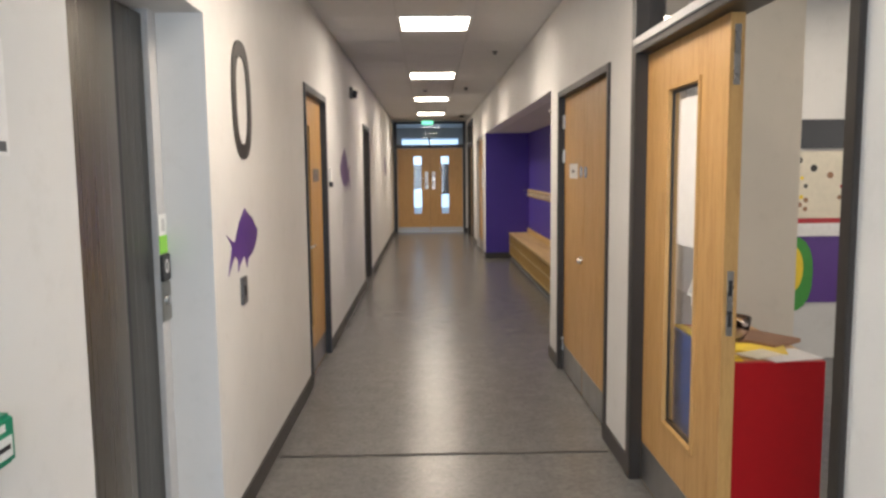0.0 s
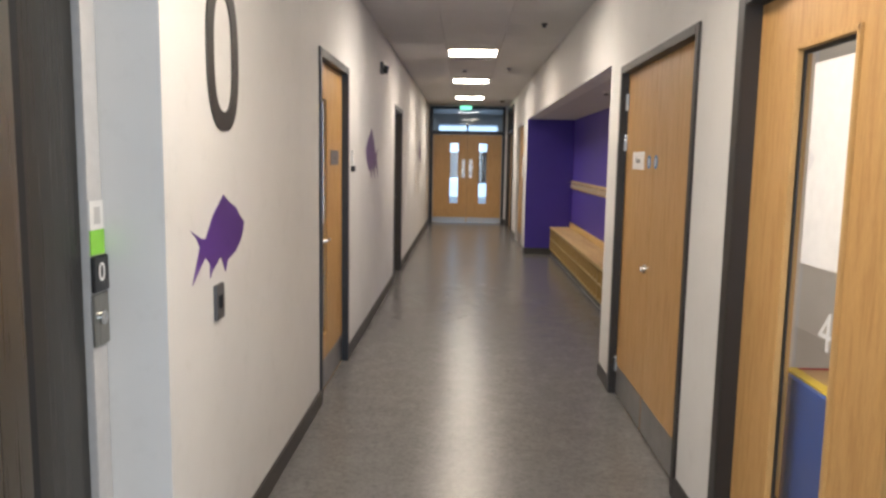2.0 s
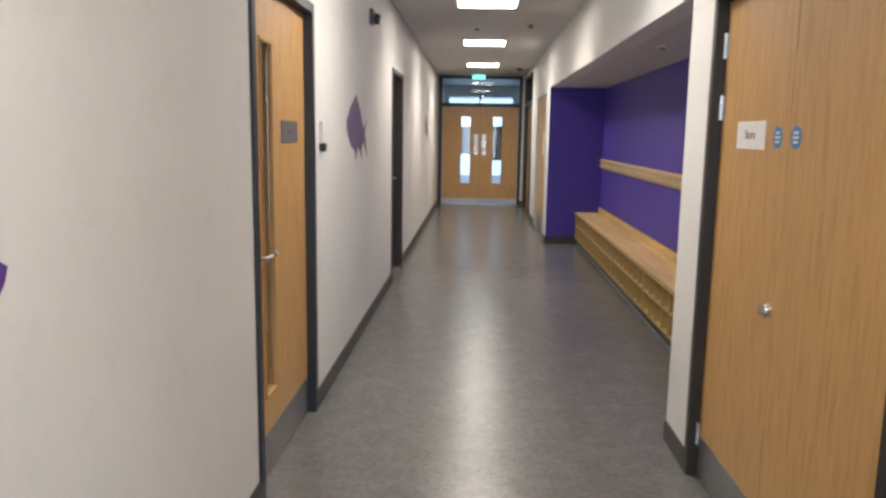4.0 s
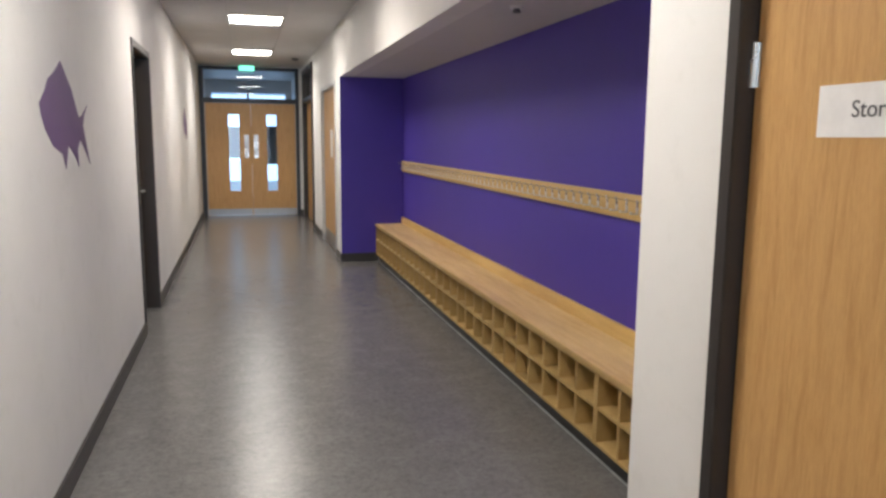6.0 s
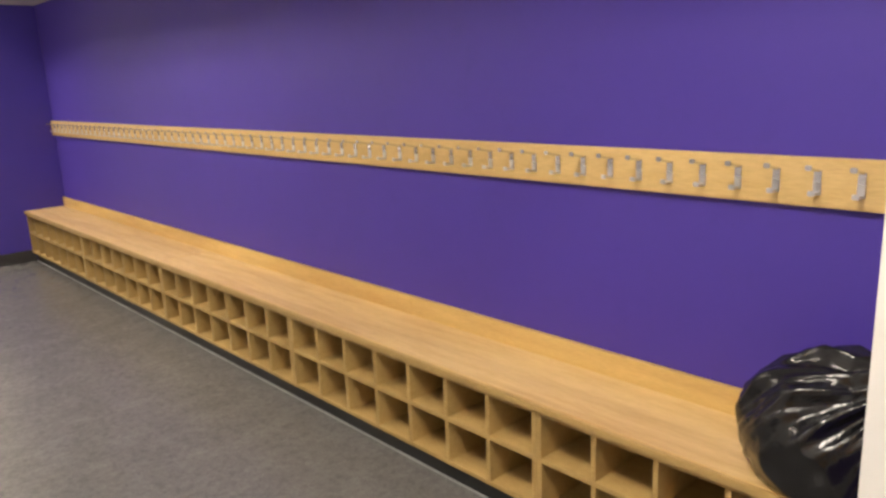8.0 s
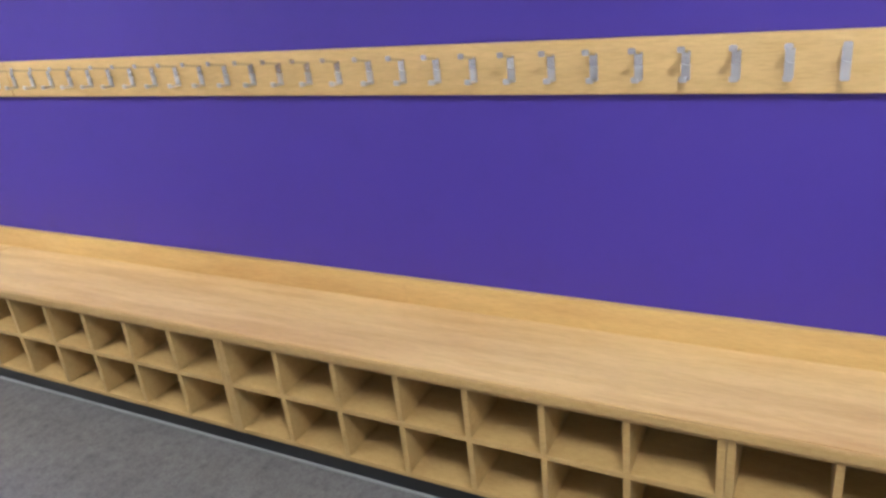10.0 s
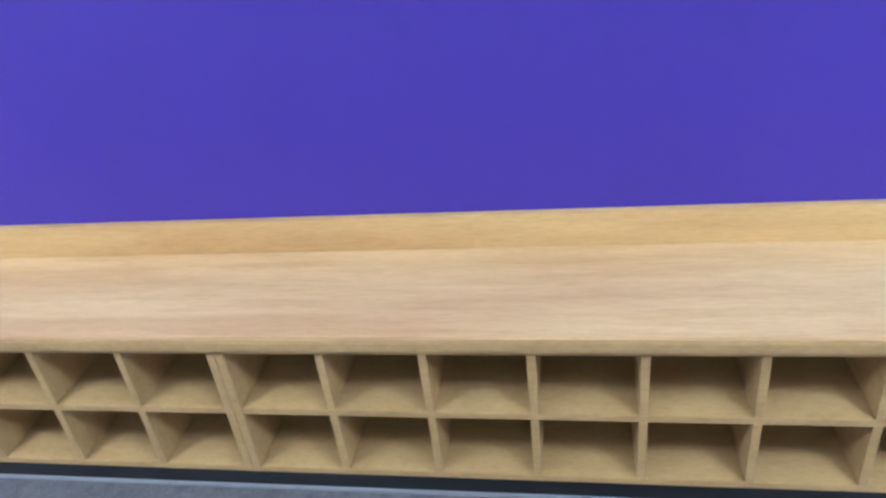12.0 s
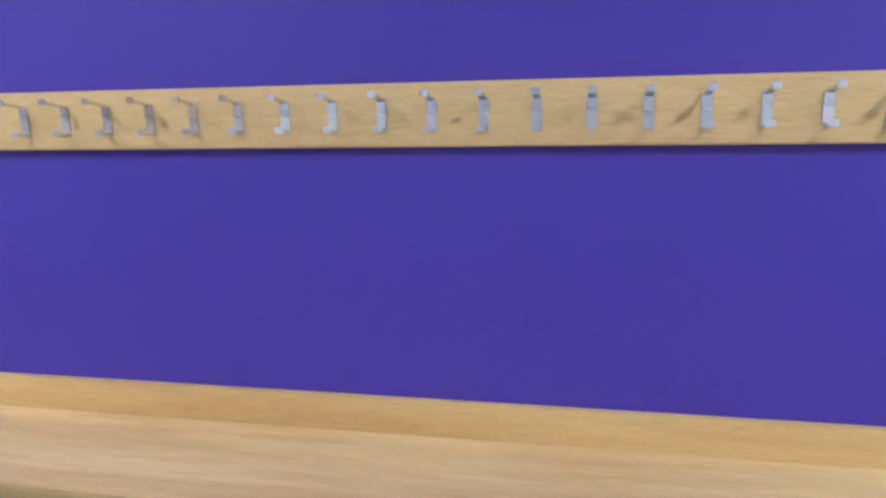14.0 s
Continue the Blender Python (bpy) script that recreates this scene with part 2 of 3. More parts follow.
def words(name, body, size, mat, parent, m, label=""):
    me = text_mesh(body, size)
    me.materials.clear()
    me.materials.append(mat)
    ob = new(name, me)
    ob.parent = parent
    ob.matrix_local = m
    if label:
        ob["label"] = label
    return ob


FACE_LEFT = Matrix(((0, 0, -1, 0), (-1, 0, 0, 0), (0, 1, 0, 0), (0, 0, 0, 1)))    # writing that faces -x (on the right-hand wall)
FACE_RIGHT = Matrix(((0, 0, 1, 0), (1, 0, 0, 0), (0, 1, 0, 0), (0, 0, 0, 1)))     # writing that faces +x (on the left-hand wall)

# ---- plan: metres ----
XL, XR = 1.52, 3.34            # corridor faces
Y0, Y1 = -1.20, 19.06          # entrance end, far doors
AY0, AY1, AX, AH = 6.79, 13.50, 4.08, 2.14   # alcove
LIFT0, LIFT1, LIFTX = 2.689, 3.770, 1.335
LD1, LD2 = (5.985, 7.035), (10.52, 11.52)      # doors in the left wall (outer frame)
RD = (4.885, 6.43)              # store cupboard doors
CD = (2.57, 4.43)              # classroom doorway
DA = (13.92, 15.55)            # flush door past the alcove
DB = (16.80, 18.62)            # glazed doorway past it

# ---- structure ----
fl = B((-0.2, Y0 - 0.2, -0.12), (8.2, 24.0, 0.0))
structure("floor", fl, FLOOR, "mottled grey satin vinyl flooring", "floor")
structure("floor_strip", B((XL + 0.03, 4.716, 0.0), (XR - 0.03, 4.746, 0.004), 0.001), STRIP, "dark joint strip across the grey vinyl", "trim")

wl = bmesh.new()
for y0, y1, z0, z1 in ((Y0, LIFT0, 0, 2.8), (LIFT1, LD1[0], 0, 2.8), (LD1[0], LD1[1], 2.125, 2.8), (LD1[1], LD2[0], 0, 2.8),
                       (LD2[0], LD2[1], 2.125, 2.8), (LD2[1], Y1 + 0.1, 0, 2.8)):
    bx(wl, (XL - 0.24, y0, z0), (XL, y1, z1))
bx(wl, (XL - 0.24, LIFT0, 2.12), (XL, LIFT1, 2.8))
bx(wl, (XL - 0.30, LIFT0 - 0.05, 0), (XL - 0.245, LIFT1 + 0.05, 2.8))
structure("wall_left", wl, WHITE, "white painted corridor wall", "wall")

wr = bmesh.new()
for y0, y1, z0, z1 in ((Y0, CD[0], 0, 2.8), (CD[0], CD[1], 2.62, 2.8), (CD[1], RD[0], 0, 2.8), (RD[0], RD[1], 2.085, 2.8), (RD[1], AY0, 0, 2.8),
                       (AY1 + 0.004, DA[0], 0, 2.8), (DA[0], DA[1], 2.13, 2.8), (DA[1], DB[0], 0, 2.8), (DB[0], DB[1], 2.62, 2.8), (DB[1], Y1 + 0.1, 0, 2.8)):
    bx(wr, (XR, y0, z0), (XR + 0.15, y1, z1))
bx(wr, (XR, AY0, AH), (XR + 0.15, AY1 + 0.004, 2.8))
structure("wall_right", wr, WHITE, "white painted corridor wall over a deep recess", "wall")
structure("wall_store_back", B((XR + 0.35, CD[1] + 0.25, 0), (XR + 0.40, AY0 - 0.15, 2.8)), WHITE, "plain store cupboard back", "wall")

structure("wall_alcove_back", B((AX, AY0 - 0.1, 0), (AX + 0.12, AY1 + 0.12, 2.8)), PURPLE, "deep purple painted back wall of the coat recess", "wall")
structure("wall_alcove_far", B((XR, AY1, 0), (AX, AY1 + 0.004, AH)), PURPLE, "deep purple painted end wall of the recess", "wall")
structure("wall_alcove_near", B((XR + 0.15, AY0 - 0.1, 0), (AX, AY0, AH + 0.3)), PURPLE, "deep purple painted end wall of the recess", "wall")
structure("ceiling_alcove", B((XR + 0.15, AY0, AH), (AX, AY1, AH + 0.06)), CEIL, "low white plasterboard ceiling of the recess", "ceiling")

# far end: frame wall strips beside the doors
we = bmesh.new()
bx(we, (3.285, Y1, 0), (XR, Y1 + 0.12, 2.8))
bx(we, (XL, Y1, 2.71), (3.285, Y1 + 0.12, 2.8))
structure("wall_far_end", we, WHITE, "white wall round the far doors", "wall")

# closing walls: lobby, classroom, rooms to the left, entrance end
lob = bmesh.new()
bx(lob, (XL - 0.24, Y1 + 0.1, 0), (XL - 0.1, 23.6, 2.8))
bx(lob, (XR + 0.1, Y1 + 0.1, 0), (XR + 0.24, 23.6, 2.8))
bx(lob, (XL - 0.24, 23.5, 0), (XL + 0.05, 23.6, 2.8))
bx(lob, (XR - 0.05, 23.5, 0), (XR + 0.24, 23.6, 2.8))
bx(lob, (XL + 0.05, 23.5, 2.5), (XR - 0.05, 23.6, 2.8))
structure("wall_lobby", lob, WHITE, "white lobby walls beyond the doors", "wall")
# two added panels block the glow, so the door panes darken midway up
lb = B((2.44, 23.44, 0.80), (XR - 0.05, 23.5, 1.72))
bx(lb, (2.38, 23.45, 0.0), (2.438, 23.5, 2.5))
structure("lobby_mask_dark", lb, FRAME_BLUE, "added dark panel that darkens the view through the far panes", "panel")
structure("lobby_mask_grey", B((XL + 0.05, 23.45, 0.95), (2.378, 23.5, 1.70)), LGREY, "added grey panel that dulls the view through the far panes", "panel")
structure("window_lobby", B((XL + 0.05, 23.54, 0.0), (XR - 0.05, 23.56, 2.5)), SKYPANE, "bright glazed lobby end with blue daylight", "window")

ent = bmesh.new()
bx(ent, (XL - 0.24, Y0 - 0.12, 0), (XL + 0.06, Y0, 2.8))
bx(ent, (XR - 0.06, Y0 - 0.12, 0), (XR + 0.15, Y0, 2.8))
bx(ent, (XL + 0.06, Y0 - 0.12, 2.45), (XR - 0.06, Y0, 2.8))
structure("wall_entrance", ent, WHITE, "white wall round the glazed entrance", "wall")
win = structure("window_entrance", B((XL + 0.06, Y0 - 0.08, 0.0), (XR - 0.06, Y0 - 0.06, 2.45)), GLASS, "clear glazed entrance screen", "window")
win.visible_shadow = False

cl = bmesh.new()
bx(cl, (XR + 0.15, 4.70, 0), (4.285, 4.76, 2.8))
structure("wall_classroom_pier", cl, BEIGE, "cream painted wall inside the classroom", "wall")
cl = bmesh.new()
bx(cl, (4.2, 6.6, 0), (8.1, 6.7, 2.8))
bx(cl, (4.215, 4.765, 0), (4.275, 6.6, 2.8))
bx(cl, (8.0, Y0 - 0.1, 0), (8.1, 6.6, 2.8))
bx(cl, (XR + 0.15, Y0 - 0.12, 0), (8.1, Y0 - 0.02, 2.8))
structure("wall_classroom", cl, WHITE, "white classroom walls", "wall")
# unseen shell, added so no outside light leaks in through the glass
ol = bmesh.new()
bx(ol, (-0.2, Y0 - 0.2, 0), (-0.1, 24, 2.8))
bx(ol, (-0.1, Y0 - 0.2, 0), (XL - 0.24, Y0 - 0.1, 2.8))
bx(ol, (-0.1, 5.0, 0), (XL - 0.30, 5.1, 2.8))
bx(ol, (-0.1, 8.6, 0), (XL - 0.24, 8.7, 2.8))
bx(ol, (-0.1, 23.6, 0), (8.1, 23.7, 2.8))
bx(ol, (8.1, 6.6, 0), (8.2, 23.7, 2.8))
structure("wall_closing_shell", ol, WHITE, "plain unseen closing walls that keep the sky's light out", "wall")

# ceilings: 600 mm tiles with shadow joints, light fittings drop into left-out tiles
TX = [XL, 2.13, 2.73, XR]
ce = bmesh.new()
ys = [7.10 + 0.6 * k - 0.3 for k in range(-15, 21)]
for i in range(3):
    for a, b in zip(ys, ys[1:]):
        a2, b2 = max(a, Y0), min(b, Y1)
        if b2 - a2 < 0.03:
            continue
        if i == 1 and any(a - 0.31 < ly - 0.3 < a + 0.29 for ly in LIGHT_Y):
            continue
        bx(ce, (TX[i] + 0.004, a2 + 0.003, H), (TX[i + 1] - 0.004, b2 - 0.003, H + 0.02))
structure("ceiling", ce, CEIL, "white mineral tile suspended ceiling", "ceiling")
cs = bmesh.new()
bx(cs, (-0.2, Y0 - 0.2, 2.80), (8.2, 24.0, 2.9))
bx(cs, (XL, Y0, H + 0.012), (XR, Y1, H + 0.014))
structure("ceiling_slab", cs, GRID, "grey ceiling grid and slab", "ceiling")

# skirtings
sk = bmesh.new()
for y0, y1 in ((Y0, LIFT0), (LIFT1, LD1[0]), (LD1[1], LD2[0]), (LD2[1], Y1)):
    bx(sk, (XL, y0, 0), (XL + 0.012, y1, 0.10), 0.003)
for y0, y1 in ((Y0, CD[0]), (CD[1], RD[0]), (RD[1], AY0), (AY1, DA[0]), (DA[1], DB[0]), (DB[1], Y1)):
    bx(sk, (XR - 0.012, y0, 0), (XR, y1, 0.10), 0.003)
bx(sk, (XR, AY1 - 0.012, 0), (3.78, AY1, 0.10), 0.003)
bx(sk, (3.285, Y1 - 0.012, 0), (XR - 0.013, Y1, 0.10), 0.003)
bx(sk, (LIFTX + 0.02, LIFT1 - 0.012, 0), (XL, LIFT1, 0.10), 0.003)
structure("baseboard", sk, SKIRT, "dark grey coved vinyl skirting", "skirting")
structure("trim", B((3.768, AY0 + 0.01, 0.0), (3.780, AY1 - 0.02, 0.005), 0.002), BEAD, "pale grey floor edging below the bench", "trim")


# ---- things: ceiling and walls ----
def ceiling_light(y):
    t = thing("ceiling_light", (2.43, y, H), "square recessed white ceiling light panel, switched on", "ceiling light", "ceiling lights")
    f = bmesh.new()
    for lo, hi in (((-0.298, -0.298, -0.008), (0.298, -0.272, 0.03)), ((-0.298, 0.272, -0.008), (0.298, 0.298, 0.03)),
                   ((-0.298, -0.272, -0.008), (-0.272, 0.272, 0.03)), ((0.272, -0.272, -0.008), (0.298, 0.272, 0.03))):
        bx(f, lo, hi, 0.003)
    part("frame", f, WHITEP, t)
    part("diffuser", B((-0.272, -0.272, 0.0), (0.272, 0.272, 0.008)), PANEL, t, "glowing opal diffuser")
    return t


first_light = ceiling_light(LIGHT_Y[0])
for ly in LIGHT_Y[1:]:
    copy_thing(first_light, Matrix.Translation((2.43, ly, H)))
# two unseen copies of the panel, added to light the classroom
copy_thing(first_light, Matrix.Translation((5.3, 2.6, 2.79)))
copy_thing(first_light, Matrix.Translation((5.3, 5.4, 2.79)))


def door_frame(name, x_face, sign, y0, y1, top, depth=0.11, width=0.055, proud=0.012, mat=FRAME):
    """Lining and architrave round an opening; sign +1: the room lies towards -x of the face."""
    b = bmesh.new()
    xa, xb = (x_face - depth, x_face + proud) if sign > 0 else (x_face - proud, x_face + depth)
    bx(b, (xa, y0, 0), (xb, y0 + width, top), 0.003)
    bx(b, (xa, y1 - width, 0), (xb, y1, top), 0.003)
    bx(b, (xa, y0 + width, top - width), (xb, y1 - width, top), 0.003)
    return structure(name, b, mat, "dark grey painted door frame", "door frame")


def lever(parent, x, y, z, dy, sx=1):
    b = bmesh.new()
    tube(b, (x, y, z), (x + 0.008 * sx, y, z), 0.026, 20)
    tube(b, (x, y, z), (x + 0.05 * sx, y, z), 0.009)
    tube(b, (x + 0.045 * sx, y, z), (x + 0.045 * sx, y + dy, z), 0.009)
    ball(b, (x + 0.045 * sx, y + dy, z), 0.009)
    h = part("door_handle", b, STEEL, parent, "brushed steel lever handle", True)
    k = bmesh.new()
    tube(k, (x, y, z - 0.09), (x + 0.008 * sx, y, z - 0.09), 0.024, 20)
    part("keyhole_plate", k, STEEL, parent, "", False)
    return h


# left-hand doors, set back in their linings
def left_door(idx, span, handle_far, plate):
    y0, y1 = span
    door_frame("door_frame_%d" % idx, XL, 1, y0, y1, 2.125, 0.16, 0.05, 0.012, FRAME_BLUE if idx == 1 else FRAME)
    t = new("door_%d" % idx)
    t.location = (XL - (0.035 if idx == 1 else 0.105), 0, 0)
    tagged(t, "closed oak veneer door with a tall narrow glass panel", "door", kind="structure")
    a, b = y0 + 0.053, y1 - 0.053
    g0, g1 = (a + 0.18, a + 0.36) if not handle_far else (b - 0.24, b - 0.10)
    leaf = bmesh.new()
    for lo, hi in (((-0.044, a, 0.008), (0, g0, 2.07)), ((-0.044, g1, 0.008), (0, b, 2.07)),
                   ((-0.044, g0, 0.008), (0, g1, 0.36)), ((-0.044, g0, 1.86), (0, g1, 2.07))):
        bx(leaf, lo, hi)
    part("leaf", leaf, DOOR, t)
    bd = bmesh.new()
    for lo, hi in (((-0.01, g0 - 0.002, 0.35), (0.006, g0 + 0.014, 1.87)), ((-0.01, g1 - 0.014, 0.35), (0.006, g1 + 0.002, 1.87)),
                   ((-0.01, g0, 0.35), (0.006, g1, 0.366)), ((-0.01, g0, 1.854), (0.006, g1, 1.87))):
        bx(bd, lo, hi, 0.003)
    part("glazing_bead", bd, LIP, t)
    p = part("pane", B((-0.026, g0 + 0.001, 0.361), (-0.018, g1 - 0.001, 1.859)), GLASS, t, "dark glass vision panel")
    p.visible_shadow = False
    part("kick_plate", B((0.0005, a + 0.01, 0.02), (0.0025, b - 0.01, 0.20)), KICK, t, "grey steel kick plate")
    if handle_far:
        lever(t, 0.0, b - 0.06, 1.0, -0.12)
    else:
        lever(t, 0.0, a + 0.085, 0.985, 0.14)
    if plate:
        part("name_plate", B((0.0, a + 0.50, 1.444), (0.004, a + 0.79, 1.542), 0.001), PLATE, t, "grey plastic name plate")
        part("writing", B((0.004, a + 0.61, 1.482), (0.005, a + 0.69, 1.496)), DGREY, t, "faint illegible line")
    return t


left_door(1, LD1, False, True)
left_door(2, LD2, True, False)

# store cupboard, unequal leaves
door_frame("door_frame_3", XR, -1, RD[0], RD[1], 2.085, 0.10, 0.045, 0.012)
store = new("door_3")
store.location = (XR + 0.035, 0, 0)
tagged(store, "closed double oak veneer store cupboard doors with sign", "door", kind="structure")
SJ = 5.70
for a, b in ((RD[0] + 0.048, SJ - 0.0015), (SJ + 0.0015, RD[1] - 0.048)):
    part("leaf", B((0, a, 0.008), (0.044, b, 2.037), 0.0015), DOOR, store)
    part("kick_plate", B((-0.0025, a + 0.012, 0.015), (-0.0005, b - 0.012, 0.20)), KICK, store, "grey steel kick plate")
for z in (0.20, 1.617, 1.865):
    for y in (RD[0] + 0.047, RD[1] - 0.047):
        h = bmesh.new()
        tube(h, (-0.008, y, z - 0.05), (-0.008, y, z + 0.05), 0.008)
        bx(h, (-0.004, y - 0.014, z - 0.05), (0.001, y + 0.014, z + 0.05))
        part("hinge", h, STEEL, store, "steel butt hinge")
lk = bmesh.new()
tube(lk, (0, 5.753, 0.912), (-0.012, 5.753, 0.912), 0.025, 20)
tube(lk, (-0.012, 5.753, 0.912), (-0.026, 5.753, 0.912), 0.017, 20)
bx(lk, (-0.030, 5.750, 0.900), (-0.025, 5.756, 0.924))
part("lock", lk, STEEL, store, "round steel thumb lock", False)
sg = part("sign", B((-0.002, 5.902, 1.455), (0, 6.182, 1.557)), PAPER, store, "white paper sign reading Store")
words("writing", "Store", 0.046, DGREY, sg, Matrix.Translation((-0.0027, 6.045, 1.507)) @ FACE_LEFT)
for y in (5.792, 5.648):
    d = bmesh.new()
    tube(d, (0, y, 1.499), (-0.0016, y, 1.499), 0.037, 28)
    disc = part("safety_disc", d, BLUED, store, "round blue fire door notice")
    w = bmesh.new()
    for k, hw in ((0.015, 0.017), (0.0, 0.022), (-0.015, 0.017)):
        bx(w, (-0.0026, y - hw, 1.499 + k - 0.004), (-0.0014, y + hw, 1.499 + k + 0.004))
    part("writing", w, PAPER, disc)

# classroom doorway: dark frame with a glazed overlight, one closed glazed leaf, the other stands open inside
f = bmesh.new()
x0, x1 = XR - 0.015, XR + 0.13
bx(f, (x0, CD[0], 0), (x1, CD[0] + 0.048, 2.62), 0.003)
bx(f, (x0, CD[1] - 0.07, 0), (x1, CD[1], 2.62), 0.003)
bx(f, (x0, CD[0] + 0.048, 2.56), (x1, CD[1] - 0.07, 2.62), 0.003)
bx(f, (x0, CD[0] + 0.048, 2.045), (x1, CD[1] - 0.07, 2.115), 0.003)
structure("door_frame_4", f, FRAME, "dark grey frame with an overlight", "door frame")
structure("door_track", B((x0 - 0.010, CD[0] + 0.06, 2.075), (x0 - 0.001, CD[1] - 0.05, 2.112), 0.003), LGREY, "pale grey trim along the door head", "trim")
ov = structure("window_overlight", B((XR + 0.05, CD[0] + 0.06, 2.115), (XR + 0.058, CD[1] - 0.07, 2.56)), GLASS, "clear glass overlight", "window")
ov.visible_shadow = False
cdoor = new("door_4")
cdoor.location = (XR + 0.045, 0, 0)
tagged(cdoor, "oak veneer classroom door leaf with a tall glass panel", "door", kind="structure")
a, b, g0, g1 = 3.43, CD[1] - 0.073, 3.685, 4.06
leaf = bmesh.new()
for lo, hi in (((0, a, 0.008), (0.05, g0, 2.04)), ((0, g1, 0.008), (0.05, b, 2.04)), ((0, g0, 0.008), (0.05, g1, 0.40)), ((0, g0, 1.855), (0.05, g1, 2.04))):
    bx(leaf, lo, hi)
part("leaf", leaf, DOOR, cdoor)
bd = bmesh.new()
for lo, hi in (((-0.008, g0 - 0.004, 0.39), (0.012, g0 + 0.018, 1.865)), ((-0.008, g1 - 0.018, 0.39), (0.012, g1 + 0.004, 1.865)),
               ((-0.008, g0, 0.39), (0.012, g1, 0.41)), ((-0.008, g0, 1.845), (0.012, g1, 1.865))):
    bx(bd, lo, hi, 0.003)
part("glazing_bead", bd, LIP, cdoor)
gk = bmesh.new()
for lo, hi in (((0.0125, g0 + 0.001, 0.401), (0.019, g0 + 0.028, 1.854)), ((0.0125, g1 - 0.028, 0.401), (0.019, g1 - 0.001, 1.854)),
               ((0.0125, g0 + 0.028, 0.401), (0.019, g1 - 0.028, 0.424)), ((0.0125, g0 + 0.028, 1.832), (0.019, g1 - 0.028, 1.854))):
    bx(gk, lo, hi)
part("gasket", gk, BLACK, cdoor, "black glazing gasket")
p = part("pane", B((0.020, g0 + 0.001, 0.401), (0.027, g1 - 0.001, 1.854)), GLASS, cdoor, "clear glass panel")
p.visible_shadow = False
part("notice", B((0.0285, g0 + 0.02, 1.20), (0.0295, g1 - 0.07, 1.80)), PAPER, cdoor, "white paper sheets taped inside the glass")
part("kick_plate", B((-0.0025, a + 0.01, 0.015), (-0.0005, b - 0.01, 0.20)), KICK, cdoor, "grey steel kick plate")
lp = part("lock_plate", B((0.014, a - 0.003, 0.93), (0.036, a, 1.16)), STEEL, cdoor, "steel mortice lock plate in the door edge")
for z in (0.99, 1.10):
    part("keep_hole", B((0.018, a - 0.0045, z - 0.028), (0.032, a - 0.0025, z + 0.028)), BLACK, lp)
hb = bmesh.new()
bx(hb, (0.014, a - 0.004, 1.80), (0.036, a, 2.0))
part("flush_bolt", hb, STEEL, cdoor, "steel flush bolt at the leaf's top edge")
words("decal", "4", 0.16, PAPER, cdoor, Matrix.Translation((0.0180, 3.79, 1.02)) @ FACE_LEFT, "pale number four on the glass")

# doors past the alcove on the right-hand wall
door_frame("door_frame_5", XR, -1, DA[0], DA[1], 2.13, 0.10, 0.05, 0.012, LGREY)
dfar = new("door_5")
dfar.location = (XR + 0.03, 0, 0)
tagged(dfar, "closed flush oak veneer door with a paper notice", "door", kind="structure")
part("leaf", B((0, DA[0] + 0.053, 0.008), (0.044, DA[1] - 0.053, 2.077)), DOOR, dfar)
part("notice", B((-0.002, 14.50, 1.20), (0, 14.75, 1.55)), PAPER, dfar, "white paper notice")
part("kick_plate", B((-0.0025, DA[0] + 0.07, 0.015), (-0.0005, DA[1] - 0.07, 0.20)), KICK, dfar)
f = bmesh.new()
bx(f, (XR - 0.03, DB[0], 0), (XR + 0.12, DB[0] + 0.07, 2.62), 0.003)
bx(f, (XR - 0.03, DB[1] - 0.07, 0), (XR + 0.12, DB[1], 2.62), 0.003)
bx(f, (XR - 0.03, DB[0] + 0.07, 2.55), (XR + 0.12, DB[1] - 0.07, 2.62), 0.003)
bx(f, (XR - 0.03, DB[0] + 0.07, 2.05), (XR + 0.12, DB[1] - 0.07, 2.12), 0.003)
structure("door_frame_6", f, FRAME, "dark grey frame with an overlight", "door frame")
structure("window_overlight_far", B((XR + 0.05, DB[0] + 0.07, 2.12), (XR + 0.058, DB[1] - 0.07, 2.55)), GLASS, "dark glass overlight", "window")
dg = new("door_6")
dg.location = (XR + 0.05, 0, 0)
tagged(dg, "closed oak veneer double doors in a dark frame", "door", kind="structure")
for a, b in ((DB[0] + 0.073, 17.708), (17.712, DB[1] - 0.073)):
    part("leaf", B((0, a, 0.008), (0.044, b, 2.045)), DOOR, dg)

# far double doors with an overlight
f = bmesh.new()
ya, yb = Y1 - 0.02, Y1 + 0.10
bx(f, (XL, ya, 0), (1.60, yb, 2.71), 0.003)
bx(f, (3.222, ya, 0), (3.285, yb, 2.71), 0.003)
bx(f, (1.60, ya, 2.65), (3.222, yb, 2.71), 0.003)
bx(f, (1.60, ya, 2.065), (3.222, yb, 2.15), 0.003)
structure("door_frame_7", f, FRAME_BLUE, "dark slate frame of the far doors with overlight", "door frame")
structure("window_overlight_end", B((1.60, Y1 + 0.03, 2.15), (3.222, Y1 + 0.038, 2.65)), GLASS_END, "bluish glass overlight above the far doors", "window")
dend = new("door_7")
dend.location = (0, Y1 + 0.02, 0)
tagged(dend, "closed double oak veneer doors with slim glass panels", "door", kind="structure")
